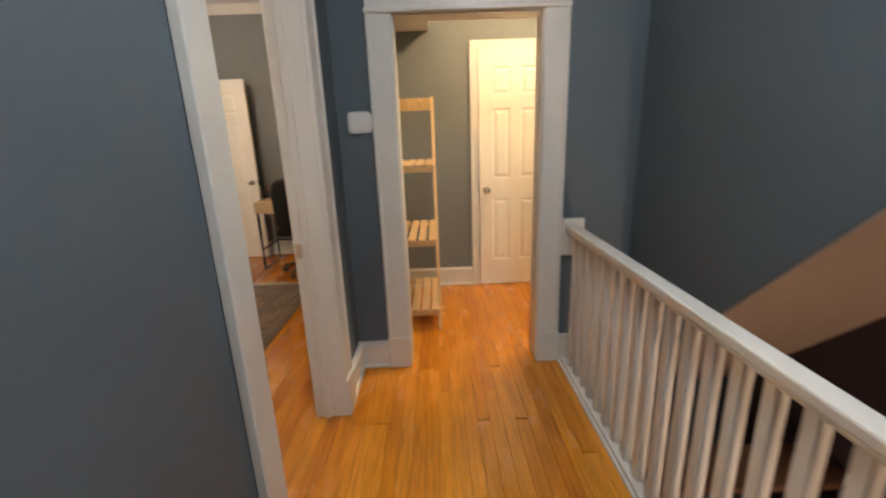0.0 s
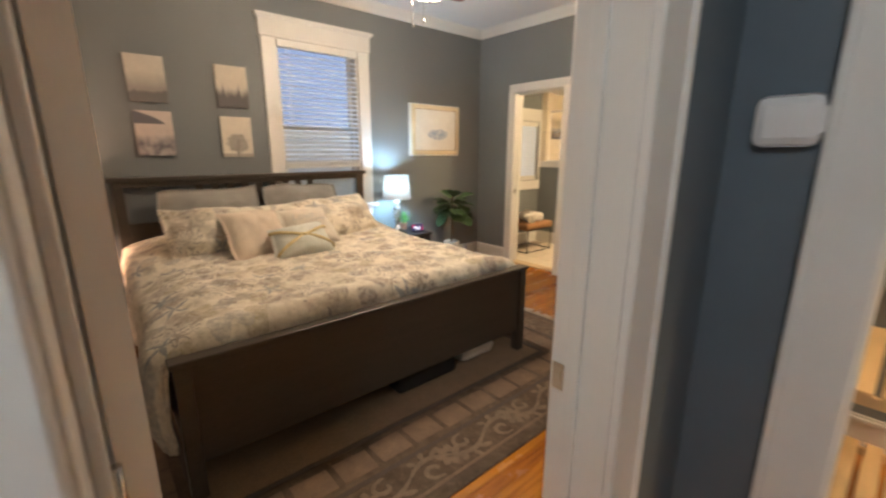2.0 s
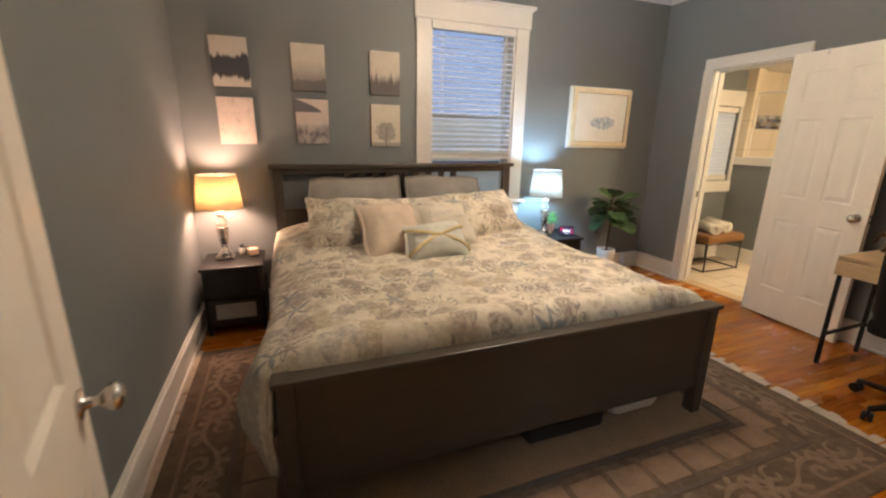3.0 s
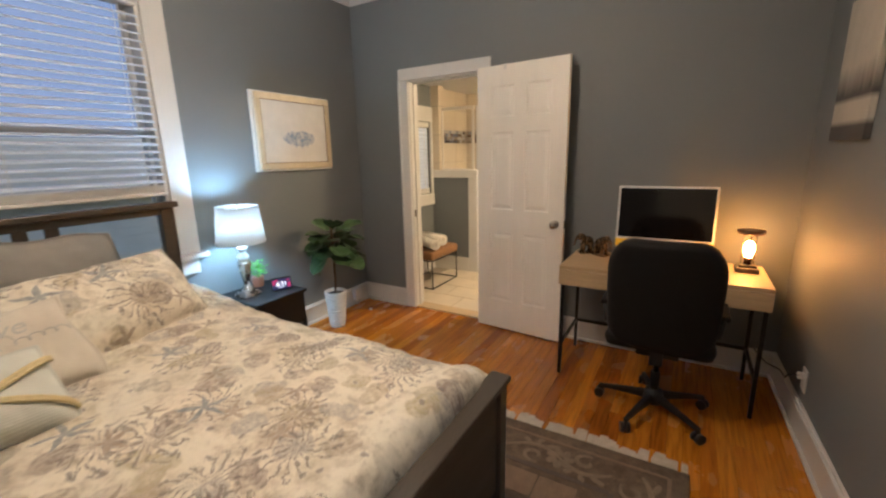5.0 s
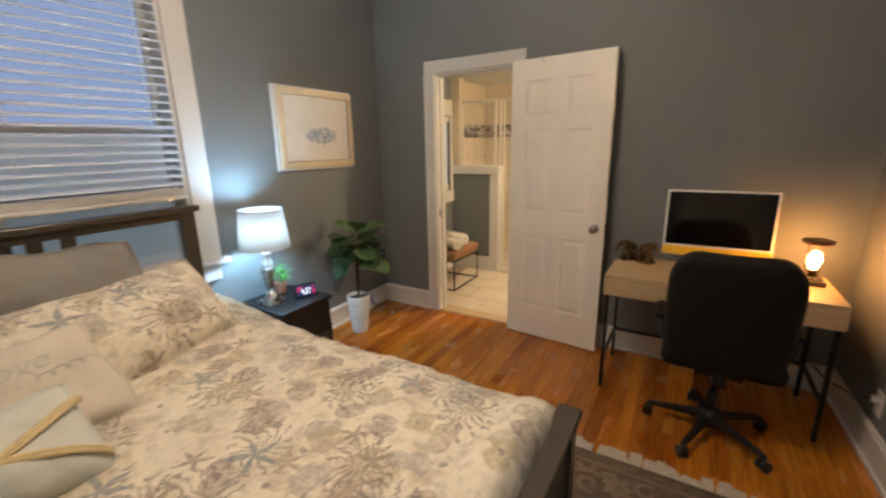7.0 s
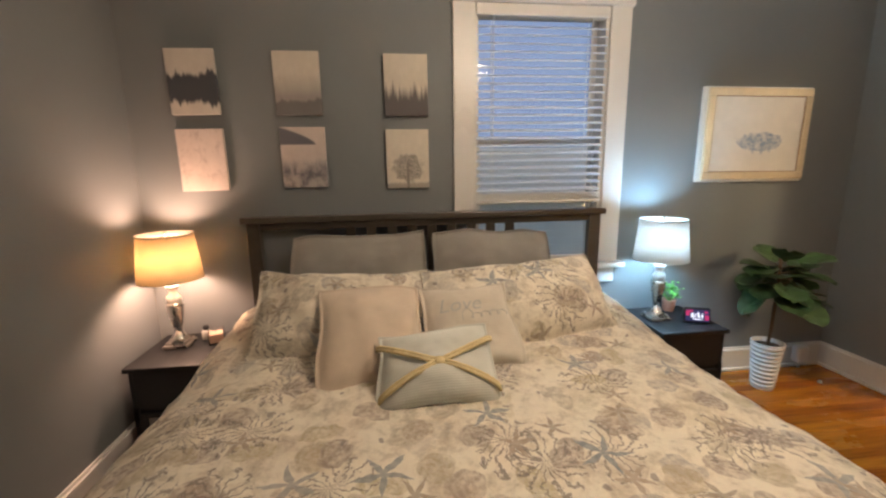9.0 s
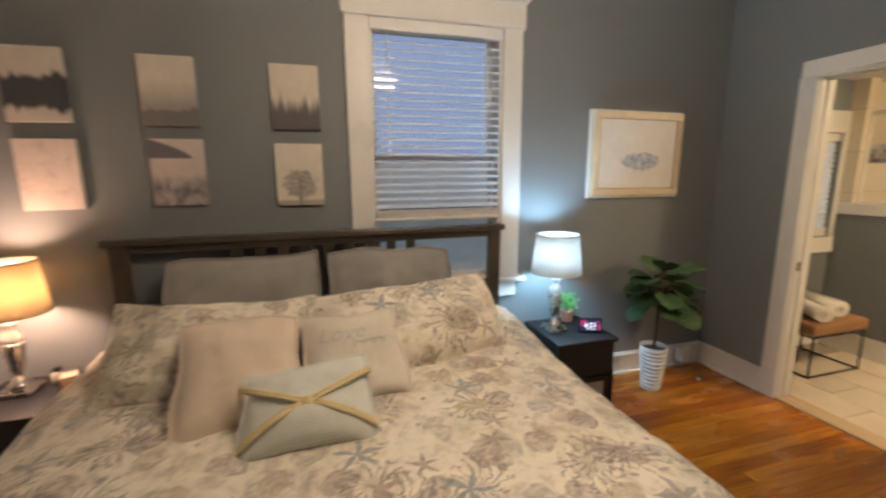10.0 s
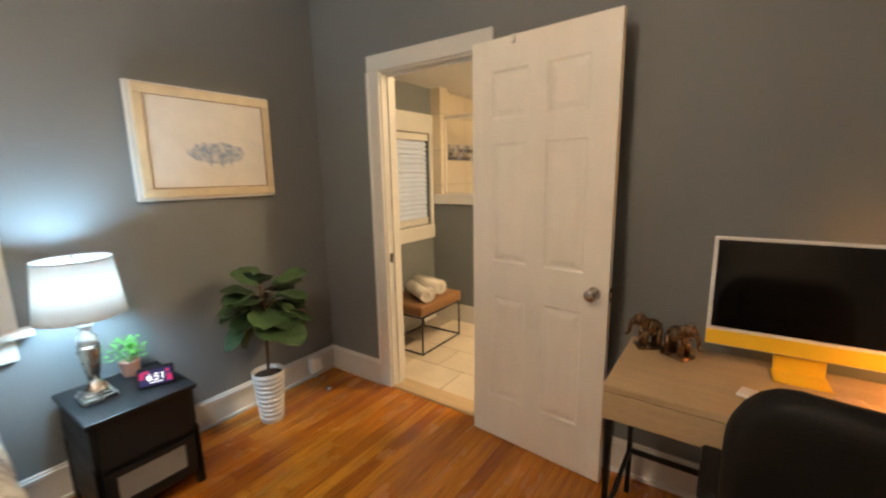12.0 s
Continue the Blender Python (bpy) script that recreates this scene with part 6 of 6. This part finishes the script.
for x, w, z0, z1 in ((0.03, 0.022, 0.075, 0.12), (0.17, 0.016, 0.07, 0.1), (0.29, 0.013, 0.058, 0.08)):
    vs.append([leg_bm.verts.new((x, y, z)) for y, z in ((-w, z0), (w, z0), (w * 0.8, z1), (-w * 0.8, z1))])
for a, b in zip(vs, vs[1:]):
    for k in range(4):
        leg_bm.faces.new((a[k], a[(k + 1) % 4], b[(k + 1) % 4], b[k]))
leg_bm.faces.new(vs[0]), leg_bm.faces.new(vs[-1])
bmesh.ops.bevel(leg_bm, geom=leg_bm.edges[:], offset=0.005, segments=2, affect="EDGES")
leg_me = mesh_of("base_leg", leg_bm, PLASTIC_BLACK)
bm = bmesh.new()
for y in (-0.014, 0.014):
    rod(bm, (0.0, y - 0.009, 0.026), (0.0, y + 0.009, 0.026), 0.026, n=18)
rod(bm, (0.0, -0.006, 0.03), (0.0, 0.006, 0.03), 0.012, n=8)
rod(bm, (0, 0, 0.03), (0, 0, 0.065), 0.008, n=8)
castor = mesh_of("castor", bm, PLASTIC_BLACK)
for k in range(5):
    a = 176 + 72 * k
    for nm, me, m in (("base_leg", leg_me, pose(0, 0, 0, 0, 0, a)), ("castor", castor, pose(0.285 * math.cos(radians(a)), 0.285 * math.sin(radians(a)), 0.0, 0, 0, a + 40 * k))):
        o = new(nm, me)
        o.parent = ch
        o.matrix_local = m

# ---- outlets and plugs ----
ol = thing("wall_outlet", (E, 4.35, 0.285), "white wall outlet with a plug and cable", "outlet")
ol.matrix_basis = EAST @ ol.matrix_basis
part("plate", boxes((-0.006, 0.0, -0.037, 0.037, -0.058, 0.058), r=0.002), PLASTIC_WHITE, ol)
part("plug", boxes((-0.035, -0.006, -0.014, 0.014, 0.005, 0.035), r=0.004), PLASTIC_WHITE, ol)
part("cable", tube(bmesh.new(), [(-0.033, 0.0, 0.02), (-0.06, 0.03, 0.0), (-0.05, 0.12, -0.06), (-0.045, 0.25, -0.08), (-0.09, 0.36, -0.1), (-0.14, 0.44, -0.06)], 0.004), PLASTIC_BLACK, ol)
ol = thing("wall_outlet", (W, 4.715, 0.1), "white plug-in freshener low on the wall", "plug")
part("body", boxes((0.026, 0.085, -0.045, 0.045, -0.05, 0.07), r=0.016), PLASTIC_WHITE, ol)
part("tube", turned([(0.016, -0.095), (0.018, -0.06), (0.016, -0.045)], 16, (0.05, 0, 0)), GLASS, ol)
solid("bottle_cap", turned([(0.012, 0.0), (0.013, 0.003), (0.012, 0.014), (0.009, 0.016)], 14), PLASTIC_WHITE, "small white bottle cap on the floor", "cap", (-3.62, 4.66, 0.0))

# ---- bathroom things ----
st = thing("stool", (-3.60, 5.69, 0.0), "low tan leather stool on a black wire frame", "stool")
sx, sy = 0.2, 0.265
for z in (0.008, 0.312):
    bm = bmesh.new()
    for a, b in (((-sx, -sy), (sx, -sy)), ((sx, -sy), (sx, sy)), ((sx, sy), (-sx, sy)), ((-sx, sy), (-sx, -sy))):
        rod(bm, (*a, z), (*b, z), 0.007, n=8)
    part("frame_ring", bm, BLACKMETAL, st)
for x in (-sx, sx):
    for y in (-sy, sy):
        part("leg", rod(bmesh.new(), (x, y, 0.0), (x, y, 0.32), 0.007, n=8), BLACKMETAL, st)
part("cushion", boxes((-0.22, 0.22, -0.285, 0.285, 0.32, 0.415), r=0.025), TAN_LEATHER, st, "tan leather cushion", True)


def towel_roll(at, turn, label):
    bm = bmesh.new()
    n, turns, l = 90, 3.2, 0.35
    rows = []
    for e in (0, 1):
        row = []
        for k in range(n + 1):
            a = k / n * turns * math.tau
            r = 0.005 + 0.068 * (k / n) ** 0.8
            row.append((r * math.cos(a), -l / 2 + l * e + 0.008 * math.sin(a * 0.7), r * math.sin(a) * 0.88))
        rows.append(row)
    va = [bm.verts.new(p) for p in rows[0]]
    vb = [bm.verts.new(p) for p in rows[1]]
    for k in range(n):
        bm.faces.new((va[k], va[k + 1], vb[k + 1], vb[k])).smooth = True
    ob = solid("towel", bm, TOWEL, label, "towel", at, turn, group="rolled towels")
    ob.modifiers.new("thickness", "SOLIDIFY").thickness = 0.014
    return ob


towel_roll((-3.56, 5.60, 0.478), 60, "white towel rolled up on the stool")
towel_roll((-3.62, 5.80, 0.478), 75, "white towel rolled up on the stool")
sh = thing("shower_enclosure", (0, 0, 0), "glass shower enclosure with chrome frame", "shower")
G0 = W + 0.115
part("glass_panel", boxes((G0 + 0.012, -3.36, 6.306, 6.314, 1.245, 1.93)), GLASS, sh).visible_shadow = False
part("frame", boxes((G0, G0 + 0.014, 6.298, 6.322, 1.236, 1.95), (-3.36, -3.335, 6.295, 6.325, 1.236, 1.95), (G0, -3.33, 6.29, 6.33, 1.925, 1.96), (G0, -3.33, 6.298, 6.322, 1.236, 1.248), r=0.002), ALUMINIUM, sh)
part("door_glass", boxes((-3.28, -2.24, 6.306, 6.314, 0.05, 1.93)), GLASS, sh).visible_shadow = False
part("door_frame", boxes((-3.298, -3.275, 6.295, 6.325, 0.02, 1.955), (-3.245, -3.235, 6.296, 6.324, 0.05, 1.93), (-2.24, -2.2, 6.295, 6.325, 0.02, 1.955), (-3.275, -2.24, 6.29, 6.33, 1.925, 1.96), (-3.275, -2.24, 6.295, 6.325, 0.02, 0.05), r=0.002), ALUMINIUM, sh)
setting("shower_kerb", boxes((-3.30, -2.2, 6.25, 6.37, 0.0, 0.02)), SHOWER_TILE)

# ---- floorboards and tiles ----
floor = bpy.data.objects["floor"]
plank_meshes = {}


def plank(x, y0, y1, w, wood):
    key = (round(y1 - y0, 2), w, wood.name)
    if key not in plank_meshes:
        plank_meshes[key] = mesh_of("floorboard", box(bmesh.new(), -w / 2 + 0.0003, w / 2 - 0.0003, 0, key[0] - 0.0012, -0.013, 0.0, 0.0007, 1), wood)
    o = new("floorboard", plank_meshes[key])
    o.parent = floor
    o.location = (x, y0, random.uniform(-0.0006, 0.0))


def lay(x0, x1, y0, y1, w, cuts, wood):
    n = round((x1 - x0) / w)
    for k in range(n):
        ys = [y0] + sorted(y0 + (y1 - y0) * round((c + random.uniform(-0.14, 0.14)) * 20) / 20 for c in cuts) + [y1]
        for a, b in zip(ys, ys[1:]):
            plank(x0 + (k + 0.5) * w, a, b, w, wood)


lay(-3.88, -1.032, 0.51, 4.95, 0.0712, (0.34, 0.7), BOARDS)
# strip by the door and hall boards carry lamp light in their colour
lay(-1.032, -0.32, 0.51, 4.95, 0.0712, (0.34, 0.7), HALFLIT_BOARDS)
lay(-0.32, 0.935, -1.3, 3.57, 0.0627, (0.33, 0.7), LAMPLIT_BOARDS)
lay(0.935, 1.42, 2.24, 3.57, 0.0606, (), LAMPLIT_BOARDS)
bath_floor = bpy.data.objects["bath_floor"]
tile = mesh_of("tile", box(bmesh.new(), -0.222, 0.222, -0.147, 0.147, -0.008, 0.0, 0.002, 1), ROCK_TILE)
for i in range(6):
    for k in range(7):
        o = new("tile", tile)
        o.parent = bath_floor
        o.location = (-3.66 + 0.45 * i + (0.225 if k % 2 else 0.0), 5.21 + 0.30 * k, 0.0)
piece = mesh_of("mosaic_piece", box(bmesh.new(), -0.029, 0.029, -0.004, 0.0, -0.0175, 0.0175, 0.001, 1), MOSAIC)
for row in range(4):
    for k in range(24):
        o = new("mosaic_piece", piece)
        o.parent = mosaic_band
        o.location = (W + 0.06 + 0.062 * k + (0.031 if row % 2 else 0.0), 7.146, 1.58 + 0.04 * row)
    for k in range(11):
        o = new("mosaic_piece", piece)
        o.parent = mosaic_band
        o.matrix_local = pose(W + 0.016, 6.41 + 0.062 * k + (0.031 if row % 2 else 0.0), 1.58 + 0.04 * row, 0, 0, 90)
